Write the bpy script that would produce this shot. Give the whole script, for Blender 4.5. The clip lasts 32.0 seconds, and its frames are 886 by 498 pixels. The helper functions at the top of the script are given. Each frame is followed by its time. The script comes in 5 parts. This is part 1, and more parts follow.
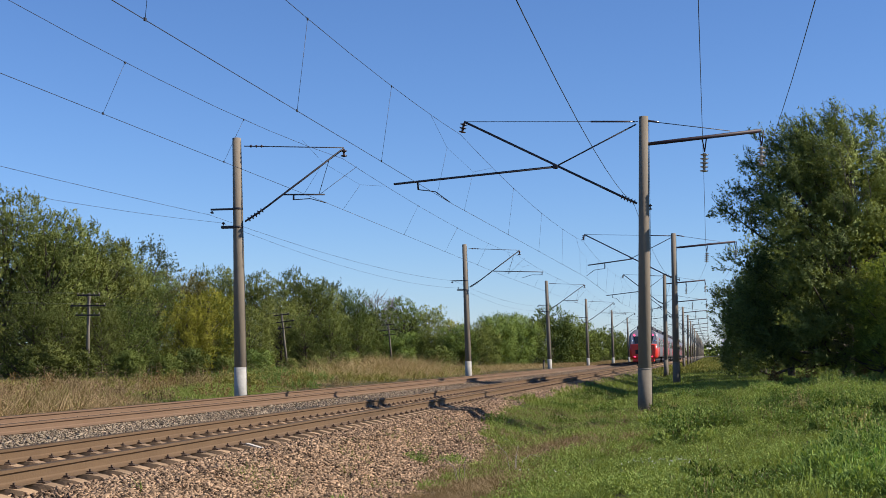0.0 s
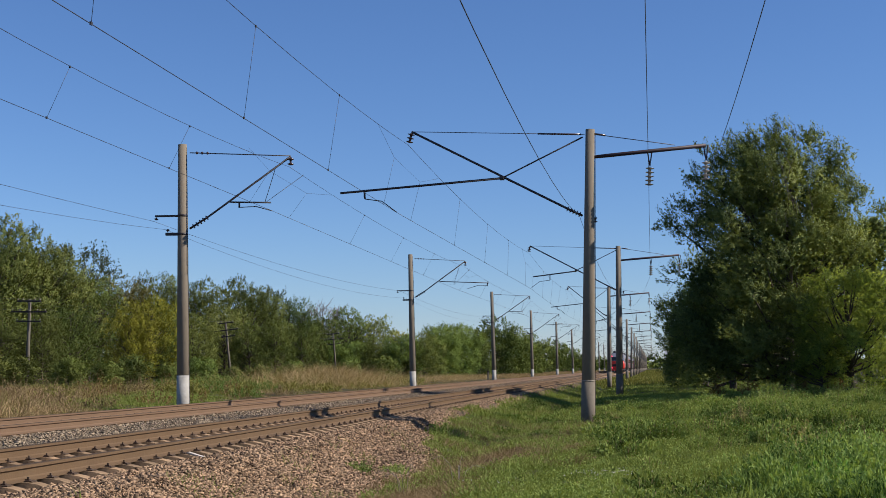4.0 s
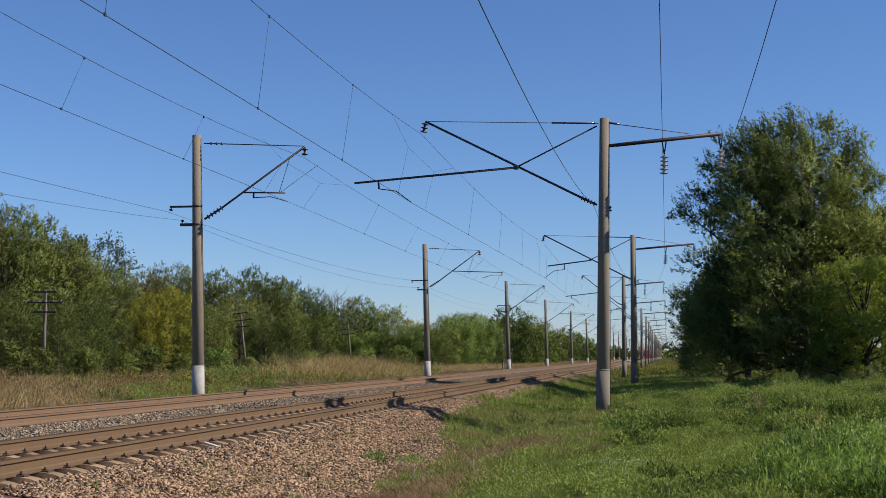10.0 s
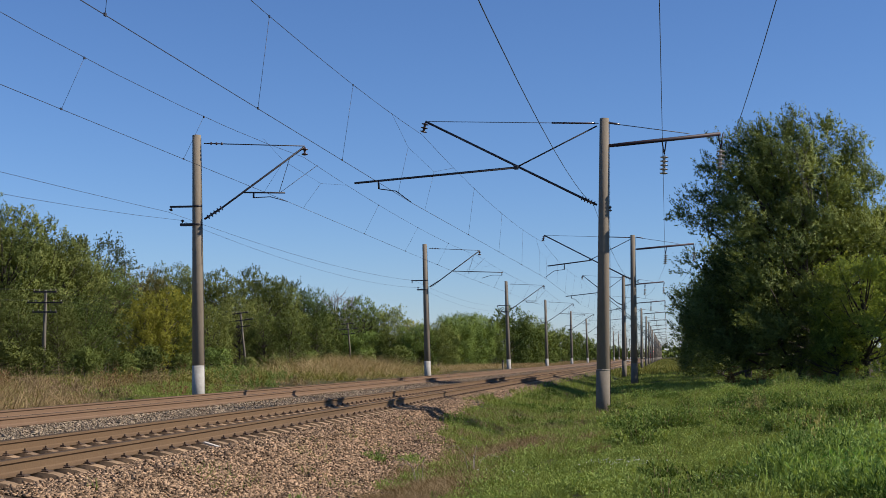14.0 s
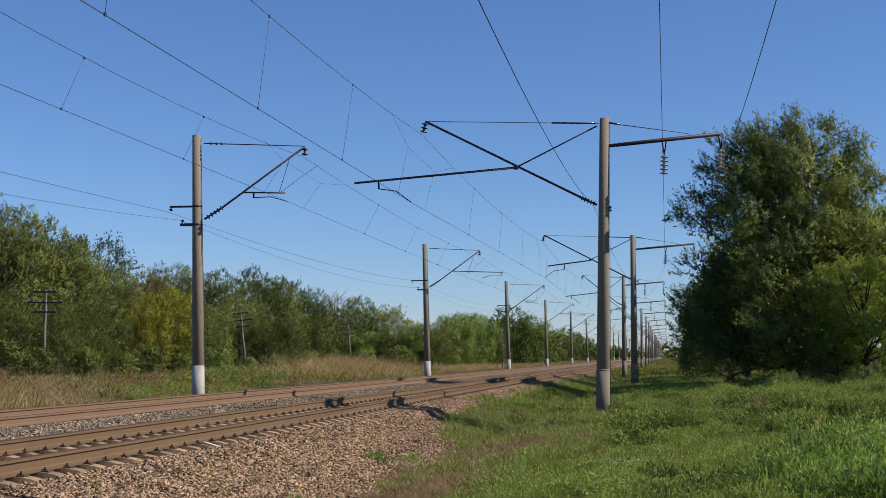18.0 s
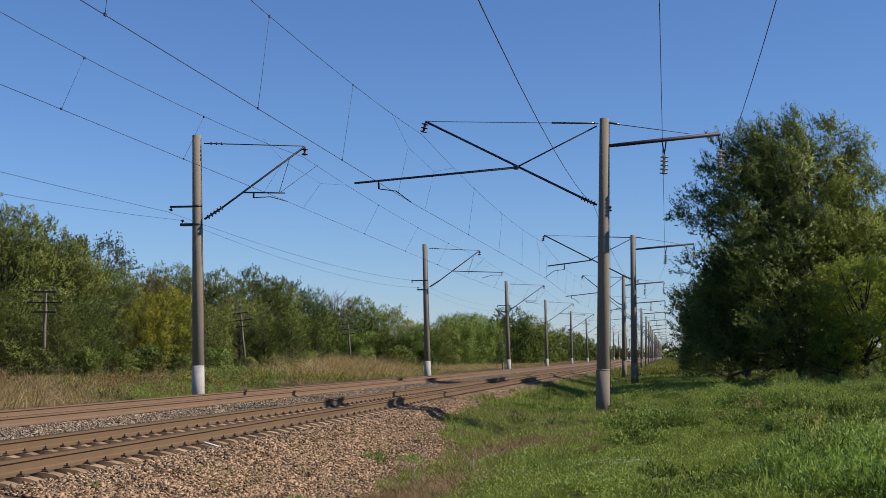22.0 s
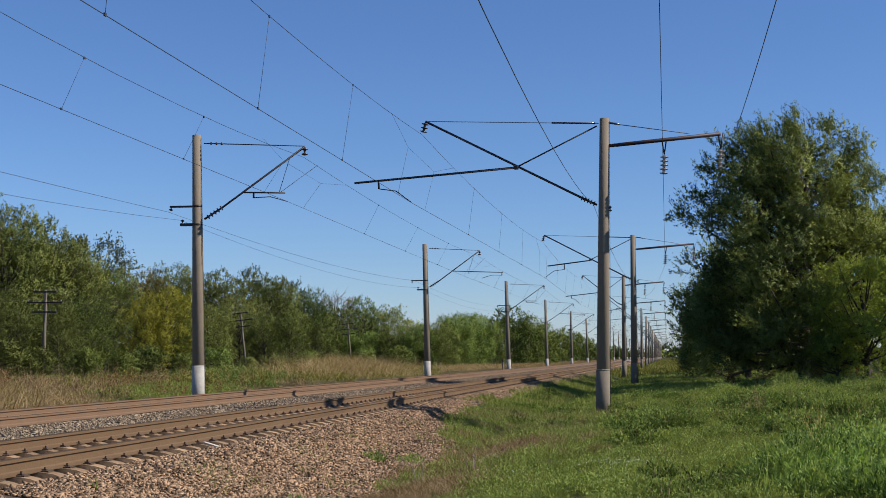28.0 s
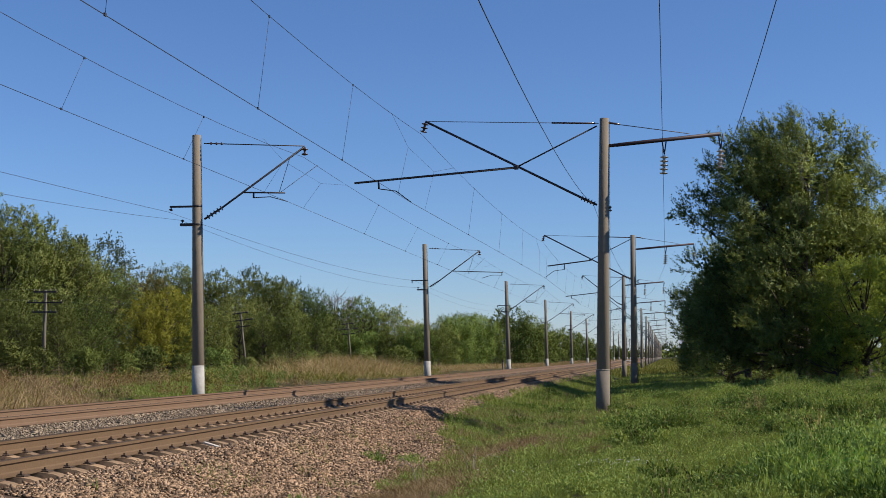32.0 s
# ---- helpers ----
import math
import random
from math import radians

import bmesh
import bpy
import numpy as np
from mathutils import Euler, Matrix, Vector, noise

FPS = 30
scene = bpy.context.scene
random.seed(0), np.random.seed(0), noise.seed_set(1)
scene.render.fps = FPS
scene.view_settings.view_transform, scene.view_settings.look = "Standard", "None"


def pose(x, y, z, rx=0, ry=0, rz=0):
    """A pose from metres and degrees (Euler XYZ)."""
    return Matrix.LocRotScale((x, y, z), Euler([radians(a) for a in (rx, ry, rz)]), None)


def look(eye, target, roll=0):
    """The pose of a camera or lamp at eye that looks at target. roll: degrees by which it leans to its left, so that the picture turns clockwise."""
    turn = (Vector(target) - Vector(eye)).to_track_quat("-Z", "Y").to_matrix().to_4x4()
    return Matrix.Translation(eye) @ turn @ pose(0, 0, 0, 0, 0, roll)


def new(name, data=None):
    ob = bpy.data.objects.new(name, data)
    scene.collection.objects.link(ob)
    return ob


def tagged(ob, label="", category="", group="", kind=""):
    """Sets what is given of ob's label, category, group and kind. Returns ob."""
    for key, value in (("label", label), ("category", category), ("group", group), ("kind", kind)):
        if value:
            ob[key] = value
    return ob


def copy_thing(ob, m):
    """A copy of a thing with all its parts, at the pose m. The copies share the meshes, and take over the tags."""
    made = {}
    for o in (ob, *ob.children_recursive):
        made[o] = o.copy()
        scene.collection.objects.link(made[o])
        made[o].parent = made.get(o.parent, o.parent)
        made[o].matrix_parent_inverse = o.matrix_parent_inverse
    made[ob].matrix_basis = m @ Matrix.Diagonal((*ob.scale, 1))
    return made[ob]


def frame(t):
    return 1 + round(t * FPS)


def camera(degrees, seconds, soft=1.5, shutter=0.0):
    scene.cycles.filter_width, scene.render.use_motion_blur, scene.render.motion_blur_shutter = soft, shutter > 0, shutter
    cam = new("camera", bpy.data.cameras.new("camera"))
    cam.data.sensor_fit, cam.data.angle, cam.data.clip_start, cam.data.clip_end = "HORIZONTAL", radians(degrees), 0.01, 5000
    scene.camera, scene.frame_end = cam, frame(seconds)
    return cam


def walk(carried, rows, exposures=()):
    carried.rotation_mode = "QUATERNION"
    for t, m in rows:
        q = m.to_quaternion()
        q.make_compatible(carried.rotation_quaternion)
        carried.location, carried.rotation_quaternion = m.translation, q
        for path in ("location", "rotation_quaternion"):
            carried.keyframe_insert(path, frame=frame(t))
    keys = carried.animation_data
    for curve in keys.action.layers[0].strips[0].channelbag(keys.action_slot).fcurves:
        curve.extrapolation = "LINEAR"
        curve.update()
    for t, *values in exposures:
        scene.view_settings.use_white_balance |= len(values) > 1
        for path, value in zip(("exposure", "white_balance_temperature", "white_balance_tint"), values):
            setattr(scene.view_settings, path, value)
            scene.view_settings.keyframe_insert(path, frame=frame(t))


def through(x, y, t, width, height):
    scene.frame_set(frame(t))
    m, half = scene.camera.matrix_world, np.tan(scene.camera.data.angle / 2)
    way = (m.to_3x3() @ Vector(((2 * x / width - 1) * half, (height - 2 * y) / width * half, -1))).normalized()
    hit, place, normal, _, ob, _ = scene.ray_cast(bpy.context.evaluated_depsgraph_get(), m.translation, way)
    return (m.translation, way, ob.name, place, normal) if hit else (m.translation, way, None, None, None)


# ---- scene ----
HEAD = 1.08                       # eye above the rail heads, which lie at z = 0
EYE = Vector((0.0, 0.0, HEAD))


def aim(yaw, pitch, roll):
    """Camera pose on its tripod: degrees to the left of the track, upwards, and lean."""
    y, p = radians(yaw), radians(pitch)
    way = Vector((-math.sin(y) * math.cos(p), math.cos(y) * math.cos(p), math.sin(p)))
    return look(EYE, EYE + way, -roll)


cam = camera(36.87, 32.0, soft=0.85)
REST = (9.538, 4.618, 0.0)
PAN = [(0.0, 11.26, 4.635, 0.379), (0.1, 10.81, 4.635, 0.276), (0.2, 10.58, 4.612, 0.155), (0.3, 10.537, 4.601, 0.086),
       (0.4, 10.838, 4.591, -0.211), (0.5, 11.186, 4.568, -0.436), (0.6, 11.311, 4.589, -0.615), (0.7, 11.209, 4.602, -0.70),
       (0.8, 10.821, 4.633, -0.933), (0.9, 10.425, 4.66, -1.06), (1.0, 10.02, 4.66, -1.28), (1.1, 9.557, 4.694, -1.359),
       (1.2, 9.161, 4.733, -1.451), (1.3, 8.866, 4.787, -1.642), (1.4, 8.741, 4.855, -1.70), (1.5, 8.754, 4.855, -1.70),
       (1.6, 8.756, 4.872, -1.58), (1.8, 8.85, 4.92, -1.48), (2.0, 8.933, 4.944, -1.378), (2.5, 8.846, 5.052, -0.902),
       (3.0, 8.605, 5.159, -0.479), (3.5, 8.693, 5.175, -0.254), (4.5, 9.2, 4.85, -0.08), (5.5, *REST), (32.0, *REST)]
walk(cam, [(t, aim(a, b, c)) for t, a, b, c in PAN], [(0.0, 0.76, 5500, 17.5), (0.5, 0.61, 5500, 17.5), (1.0, 0.51, 5500, 17.5), (32.0, 0.51, 5500, 17.5)])

# ---- light: a clear day, the sun square to the track on its right ----
SUN_AZ, SUN_EL = 89.0, 36.0
world = bpy.data.worlds.new("sky")
scene.world = world
world.use_nodes = True
wn = world.node_tree.nodes
sky = wn.new("ShaderNodeTexSky")
sky.sky_type, sky.sun_disc = "NISHITA", False
sky.sun_elevation, sky.sun_rotation = radians(SUN_EL), radians(SUN_AZ)
sky.altitude, sky.air_density, sky.dust_density, sky.ozone_density = 100, 1.0, 0.0, 6.0
world.node_tree.links.new(sky.outputs[0], wn["Background"].inputs[0])
wn["Background"].inputs[1].default_value = 0.067
sun = new("sun", bpy.data.lights.new("sun", "SUN"))
sun.data.energy, sun.data.angle, sun.data.color = 4.8, radians(0.53), (1.0, 0.85, 0.62)
a, e = radians(SUN_AZ), radians(SUN_EL)
sun.matrix_world = look((0, 0, 60), (-math.sin(a) * math.cos(e), -math.cos(a) * math.cos(e), 60 - math.sin(e)))


# ---- materials ----
def ramp(nt, fac, colors):
    r = nt.nodes.new("ShaderNodeValToRGB")
    el = r.color_ramp.elements
    for i, c in enumerate(colors):
        p = i / (len(colors) - 1)
        k = el[0] if i == 0 else (el[-1] if i == len(colors) - 1 else el.new(p))
        k.position, k.color = p, (*c, 1)
    nt.links.new(fac, r.inputs[0])
    return r.outputs[0]


def noise_tex(nt, vec, scale, detail=4, rough=0.6):
    n = nt.nodes.new("ShaderNodeTexNoise")
    n.inputs["Scale"].default_value, n.inputs["Detail"].default_value, n.inputs["Roughness"].default_value = scale, detail, rough
    nt.links.new(vec, n.inputs["Vector"])
    return n.outputs[0]


def blend(nt, fac, c1, c2, kind="MIX"):
    m = nt.nodes.new("ShaderNodeMix")
    m.data_type, m.blend_type = "RGBA", kind
    for s, v in ((0, fac), (6, c1), (7, c2)):
        if isinstance(v, (int, float)):
            m.inputs[s].default_value = v
        elif isinstance(v, tuple):
            m.inputs[s].default_value = (*v, 1)
        else:
            nt.links.new(v, m.inputs[s])
    return m.outputs[2]


def surface(name, colors, scale=6.0, fine=60.0, rough=0.8, metal=0.0, bump=0.3, each="", spread=0.25, coords="Object", stretch=(1, 1, 1)):
    """A worn surface: large stains and fine grain between the colours, relief, and a shade of its own for each piece."""
    m = bpy.data.materials.new(name)
    m.use_nodes = True
    nt = m.node_tree
    bsdf = nt.nodes["Principled BSDF"]
    tc = nt.nodes.new("ShaderNodeTexCoord")
    mp = nt.nodes.new("ShaderNodeMapping")
    mp.inputs["Scale"].default_value = stretch
    nt.links.new(tc.outputs[coords], mp.inputs[0])
    big, small = noise_tex(nt, mp.outputs[0], scale), noise_tex(nt, mp.outputs[0], fine, 2)
    col = blend(nt, 0.35, ramp(nt, big, colors), ramp(nt, small, colors))
    if each:
        if each == "island":
            g = nt.nodes.new("ShaderNodeNewGeometry")
            rnd = g.outputs["Random Per Island"]
        else:
            g = nt.nodes.new("ShaderNodeObjectInfo")
            rnd = g.outputs["Random"]
        lo, hi = 1 - spread, 1 + spread
        col = blend(nt, 1.0, col, ramp(nt, rnd, [(lo, lo, lo), (1, 1, 1), (hi, hi * 0.98, hi * 0.94)]), "MULTIPLY")
    nt.links.new(col, bsdf.inputs["Base Color"])
    bsdf.inputs["Roughness"].default_value, bsdf.inputs["Metallic"].default_value = rough, metal
    if rough > 0.85:
        bsdf.inputs["Specular IOR Level"].default_value = 0.12
    if bump:
        b = nt.nodes.new("ShaderNodeBump")
        b.inputs["Strength"].default_value, b.inputs["Distance"].default_value = bump, 0.02
        nt.links.new(small, b.inputs["Height"])
        nt.links.new(b.outputs[0], bsdf.inputs["Normal"])
    return m


def foliage(name, colors, through=0.35, patch=0.35, rough=0.85, single=0.5, sheen=0.03):
    """Leaves or blades: a colour for each, drifting over metres, with light passing through."""
    m = bpy.data.materials.new(name)
    m.use_nodes = True
    nt = m.node_tree
    bsdf = nt.nodes["Principled BSDF"]
    g = nt.nodes.new("ShaderNodeNewGeometry")
    drift = noise_tex(nt, g.outputs["Position"], patch, 3)
    f = nt.nodes.new("ShaderNodeMath")
    f.operation = "MULTIPLY_ADD"
    f.inputs[1].default_value = single
    nt.links.new(g.outputs["Random Per Island"], f.inputs[0])
    own = nt.nodes.new("ShaderNodeObjectInfo")
    w = nt.nodes.new("ShaderNodeMath")
    w.operation = "MULTIPLY_ADD"
    w.inputs[1].default_value, w.inputs[2].default_value = 0.5, -0.23 - single / 2
    nt.links.new(own.outputs["Random"], w.inputs[0])
    h = nt.nodes.new("ShaderNodeMath")
    h.operation = "MULTIPLY_ADD"
    h.inputs[1].default_value = 0.9
    nt.links.new(drift, h.inputs[0])
    nt.links.new(w.outputs[0], h.inputs[2])
    nt.links.new(h.outputs[0], f.inputs[2])
    col = ramp(nt, f.outputs[0], colors)
    nt.links.new(col, bsdf.inputs["Base Color"])
    bsdf.inputs["Roughness"].default_value = rough
    bsdf.inputs["Specular IOR Level"].default_value = sheen
    tr = nt.nodes.new("ShaderNodeBsdfTranslucent")
    nt.links.new(blend(nt, 1.0, col, (1.25, 1.15, 0.45), "MULTIPLY"), tr.inputs[0])
    mix = nt.nodes.new("ShaderNodeMixShader")
    mix.inputs[0].default_value = through
    nt.links.new(bsdf.outputs[0], mix.inputs[1])
    nt.links.new(tr.outputs[0], mix.inputs[2])
    nt.links.new(mix.outputs[0], nt.nodes["Material Output"].inputs[0])
    return m


def glowing(name, color, strength):
    m = surface(name, [color, color], bump=0)
    b = m.node_tree.nodes["Principled BSDF"]
    b.inputs["Emission Color"].default_value, b.inputs["Emission Strength"].default_value = (*color, 1), strength
    return m


M_CONCRETE = surface("mast concrete", [(0.129, 0.108, 0.076), (0.185, 0.159, 0.119), (0.241, 0.209, 0.162)], 1.2, 14, 0.9, bump=0.25, stretch=(1, 1, 0.35), each="object", spread=0.1)
M_WHITE = surface("lime wash", [(0.184, 0.168, 0.133), (0.355, 0.338, 0.294), (0.525, 0.507, 0.455)], 2.2, 14, 0.9, bump=0.3)
M_PAINT = surface("white paint", [(0.310, 0.274, 0.214), (0.503, 0.473, 0.407)], 6, 40, 0.8, bump=0.2)
M_GREYWASH = surface("worn lime wash", [(0.111, 0.094, 0.068), (0.167, 0.145, 0.110), (0.222, 0.196, 0.151)], 3.0, 18, 0.9, bump=0.3)
M_RING = surface("faded paint ring", [(0.187, 0.162, 0.123), (0.306, 0.276, 0.221)], 6, 20, 0.9, bump=0.2)
M_STEEL = surface("painted steel", [(0.016, 0.014, 0.018), (0.033, 0.026, 0.026)], 3, 40, 0.55, bump=0.1)
M_MAROON = surface("red lead steel", [(0.015, 0.005, 0.009), (0.029, 0.010, 0.014)], 3, 40, 0.6, bump=0.1)
M_WIRE = surface("copper wire", [(0.025, 0.025, 0.026), (0.052, 0.048, 0.044)], 2, 30, 0.5, metal=0.3, bump=0)
M_CERAMIC = surface("porcelain", [(0.310, 0.266, 0.200), (0.458, 0.414, 0.333)], 5, 30, 0.25, bump=0)
M_DARKGLAZE = surface("dark porcelain", [(0.037, 0.022, 0.022), (0.066, 0.044, 0.037)], 5, 30, 0.25, bump=0)
M_RUST = surface("rail rust", [(0.074, 0.041, 0.015), (0.109, 0.065, 0.026), (0.144, 0.089, 0.037)], 1.5, 30, 0.8, bump=0.2)
M_RUSTFAR = surface("light rail rust", [(0.102, 0.058, 0.028), (0.140, 0.085, 0.043), (0.178, 0.113, 0.058)], 1.5, 30, 0.8, bump=0.2)
M_POLISH = surface("worn rail head", [(0.048, 0.033, 0.020), (0.079, 0.055, 0.036)], 2, 30, 0.92, bump=0.02)
M_SLEEPER = surface("sleeper concrete", [(0.198, 0.128, 0.071), (0.286, 0.197, 0.113), (0.375, 0.266, 0.156)], 3, 40, 0.9, bump=0.3, each="object", spread=0.25)
M_SLEEPERS = surface("sleeper concrete far", [(0.198, 0.128, 0.071), (0.286, 0.197, 0.113), (0.375, 0.266, 0.156)], 3, 40, 0.9, bump=0.3, each="island", spread=0.25)
M_CLIP = surface("rail clip iron", [(0.048, 0.031, 0.019), (0.107, 0.068, 0.038)], 8, 60, 0.8, bump=0.1)
M_STONE = surface("brown ballast stone", [(0.124, 0.072, 0.040), (0.237, 0.164, 0.101), (0.350, 0.255, 0.162)], 2.5, 25, 0.9, bump=0.2, each="island", spread=0.85)
M_GREYSTONE = surface("grey ballast stone", [(0.169, 0.131, 0.085), (0.246, 0.197, 0.133), (0.324, 0.263, 0.181)], 2.5, 25, 0.9, bump=0.2, each="island", spread=0.5)


# ---- mesh helpers ----
def part(name, bm, material, parent=None, label=""):
    """Links a bmesh as one mesh object under a thing or a part."""
    me = bpy.data.meshes.new(name)
    bm.to_mesh(me)
    bm.free()
    me.materials.append(material)
    ob = new(name, me)
    ob.parent = parent
    return tagged(ob, label=label)


def put(name, me, parent=None, m=None):
    """A mesh that already stands, linked once more as an object of its own."""
    ob = new(name, me)
    ob.parent = parent
    if m is not None:
        ob.matrix_local = m
    return ob


def thing(name, x, y, z, label, category, group="", kind="", rz=0.0):
    ob = new(name)
    ob.empty_display_size = 0.3
    ob.matrix_world = pose(x, y, z, 0, 0, rz)
    return tagged(ob, label, category, group, kind)


def mesh_np(name, verts, faces, material, smooth=False, normals=None):
    """A mesh from arrays of points and of equal-sided faces."""
    me = bpy.data.meshes.new(name)
    n, k = faces.shape
    me.vertices.add(len(verts))
    me.vertices.foreach_set("co", np.ascontiguousarray(verts, np.float32).ravel())
    me.loops.add(n * k)
    me.loops.foreach_set("vertex_index", np.ascontiguousarray(faces, np.int32).ravel())
    me.polygons.add(n)
    me.polygons.foreach_set("loop_start", np.arange(0, n * k, k, dtype=np.int32))
    if smooth:
        me.polygons.foreach_set("use_smooth", np.ones(n, bool))
    me.update(calc_edges=True)
    if normals is not None:
        me.polygons.foreach_set("use_smooth", np.ones(n, bool))
        me.normals_split_custom_set_from_vertices(np.ascontiguousarray(normals, np.float32))
    me.materials.append(material)
    return me


def tube(bm, points, radii, sides=6, caps=True, smooth=True):
    """A round bar through points, with a radius for each (or one for all)."""
    pts = [Vector(p) for p in points]
    if isinstance(radii, (int, float)):
        radii = [radii] * len(pts)
    rings = []
    for i, p in enumerate(pts):
        d = (pts[min(i + 1, len(pts) - 1)] - pts[max(i - 1, 0)]).normalized()
        u = d.cross(Vector((0, 0, 1)) if abs(d.z) < 0.95 else Vector((1, 0, 0))).normalized()
        v = d.cross(u)
        rings.append([bm.verts.new(p + (u * math.cos(k) + v * math.sin(k)) * radii[i])
                      for k in [2 * math.pi * j / sides for j in range(sides)]])
    for r, s in zip(rings, rings[1:]):
        for j in range(sides):
            f = bm.faces.new((r[j], r[(j + 1) % sides], s[(j + 1) % sides], s[j]))
            f.smooth = smooth
    if caps:
        bm.faces.new(rings[0][::-1])
        bm.faces.new(rings[-1])
    return bm


def bar(points, radii, sides=6):
    return tube(bmesh.new(), points, radii, sides)


def slab(bm, x0, x1, y0, y1, z0, z1, bevel=0.0):
    r = bmesh.ops.create_cube(bm, size=1.0)
    bmesh.ops.scale(bm, vec=(x1 - x0, y1 - y0, z1 - z0), verts=r["verts"])
    bmesh.ops.translate(bm, vec=((x0 + x1) / 2, (y0 + y1) / 2, (z0 + z1) / 2), verts=r["verts"])
    if bevel:
        es = list({e for v in r["verts"] for e in v.link_edges})
        bmesh.ops.bevel(bm, geom=es, offset=bevel, segments=1, affect="EDGES")
    return bm


def block(x0, x1, y0, y1, z0, z1, bevel=0.0):
    return slab(bmesh.new(), x0, x1, y0, y1, z0, z1, bevel)


# ---- ground: grass, a ditch beside the bed, the bed of two tracks ----
GX = np.array([-4000, -60, -45, -30, -22, -18, -16.2, -15.2, -14.4, -13.5, -6.4, -5.9, -5.5, -4.6, -4.0, -3.4, -2.9, -2.3, -0.5, 3, 8, 15, 60, 4000.0])
G_NEAR = np.array([-0.6, -0.35, -0.35, -0.25, -0.2, -0.35, -0.55, -0.62, -0.55, -0.5, -0.5, -0.5, -0.62, -0.8, -0.9, -0.88, -0.80, -0.66, -0.54, -0.45, -0.3, -0.15, -0.1, -0.4])
G_FAR = np.array([-0.6, -0.35, -0.35, -0.25, -0.2, -0.35, -0.55, -0.62, -0.55, -0.5, -0.5, -0.36, -0.5, -0.68, -0.88, -0.78, -0.71, -0.65, -0.5, -0.36, -0.2, -0.1, -0.1, -0.4])


def along(y):
    """0 where the stones reach far down the slope, 1 where grass has grown up over them."""
    f = np.clip((np.asarray(y, float) - 19) / 12, 0, 1)
    return f * f * (3 - 2 * f)


def wave(x, y, s, seed):
    """Smooth uneven relief, from -1 to 1."""
    r = np.random.RandomState(seed)
    out = 0.0
    for k in range(5):
        a, p, q = r.uniform(0, 2 * np.pi), r.uniform(0, 6.28), r.uniform(0.6, 1.7)
        out = out + np.sin((x * np.cos(a) + y * np.sin(a)) * 2 * np.pi * q / s + p)
    return out / 5 * 1.4


def gz(x, y):
    x, y = np.asarray(x, float), np.asarray(y, float)
    f = along(y)
    z = np.interp(x, GX, G_NEAR) * (1 - f) + np.interp(x, GX, G_FAR) * f
    off = np.clip((x + 4.8) / 1.5, 0, 1) + np.clip((-15.5 - x) / 2, 0, 1)
    near = np.clip(1.4 - np.hypot(x, y) / 400, 0.2, 1)
    return z + off * near * (0.06 * wave(x, y, 5.5, 3) + 0.06 * wave(x, y, 1.7, 4))


def bz(x, y):
    """Top of the stone bed."""
    f = along(y)
    xs = [-15.4, -14.2, -13.6, -11.2, -10.6, -9.3, -8.9, -8.4, -7.64, -6.75, -6.5, -6.25, -5.85]
    zs = [-0.72, -0.3, -0.2, -0.2, -0.24, -0.25, -0.24, -0.285, -0.29, -0.26, -0.255, -0.245, -0.29]
    near = np.interp(x, xs + [-4.2], zs + [-0.98])
    far = np.interp(x, xs + [-5.0], zs + [-0.8])
    far = far - 0.1 * np.clip((np.asarray(x, float) + 5.9) / 0.25, 0, 1)
    far = far - 0.5 * np.clip((np.asarray(x, float) + 5.1) / 0.6, 0, 1)
    near = near - 0.2 * np.clip((np.asarray(x, float) + 4.5) / 0.3, 0, 1)
    return near * (1 - f) + far * f + 0.025 * wave(x, y, 1.4, 8) * np.clip((x + 6.2) / 0.3, 0, 1)


def topz(x, y):
    """Whichever lies on top, earth or stones."""
    return np.maximum(gz(x, y), bz(x, y))


def sheet(name, xs, ys, height, material):
    X, Y = np.meshgrid(xs, ys)
    v = np.stack([X, Y, height(X, Y)], -1).reshape(-1, 3)
    i = np.arange(len(xs) * len(ys)).reshape(len(ys), len(xs))
    f = np.stack([i[:-1, :-1], i[:-1, 1:], i[1:, 1:], i[1:, :-1]], -1).reshape(-1, 4)
    return new(name, mesh_np(name, v, f, material, True))


M_SOIL = surface("grassy soil", [(0.025, 0.031, 0.009), (0.054, 0.049, 0.020), (0.082, 0.066, 0.031)], 0.35, 9, 0.95, bump=0.6)
# Bed darker than its stones: the shade of the gaps is in its colour.
M_GRAVEL = surface("fine ballast with gap shade", [(0.041, 0.027, 0.018), (0.099, 0.069, 0.046), (0.156, 0.111, 0.074)], 3, 22, 0.95, bump=0.9)
gx = np.concatenate([[-4000, -1200, -500, -250, -130, -90], np.arange(-70, -20, 2.5), np.arange(-20, -14, 0.5), [-13.5, -10, -6.4],
                     np.arange(-5.9, 8, 0.2), np.arange(8, 40, 2), [50, 70, 110, 200, 400, 1200, 4000]])
gy = np.concatenate([[-400, -150, -60, -20], np.arange(-6, 70, 0.4), np.arange(70, 160, 2.0), np.arange(160, 700, 15), [800, 1000, 1400, 2000, 3000, 4500]])
tagged(sheet("ground", gx, gy, gz, M_SOIL), "green grassy ground with a shallow ditch along the track", "ground", kind="structure")
bx = np.concatenate([[-15.4, -14.8, -14.2, -13.6, -12.4, -11.2, -10.6, -9.95, -9.3, -8.9, -8.4, -7.64, -6.75, -6.5, -6.25], np.arange(-5.85, -4.1, 0.15)])
by = np.concatenate([np.arange(-25, 60, 0.5), np.arange(60, 300, 5), np.arange(300, 1740, 40)])
tagged(sheet("ballast_bed", bx, by, bz, M_GRAVEL), "crushed stone bed under two railway tracks", "ballast", kind="structure")

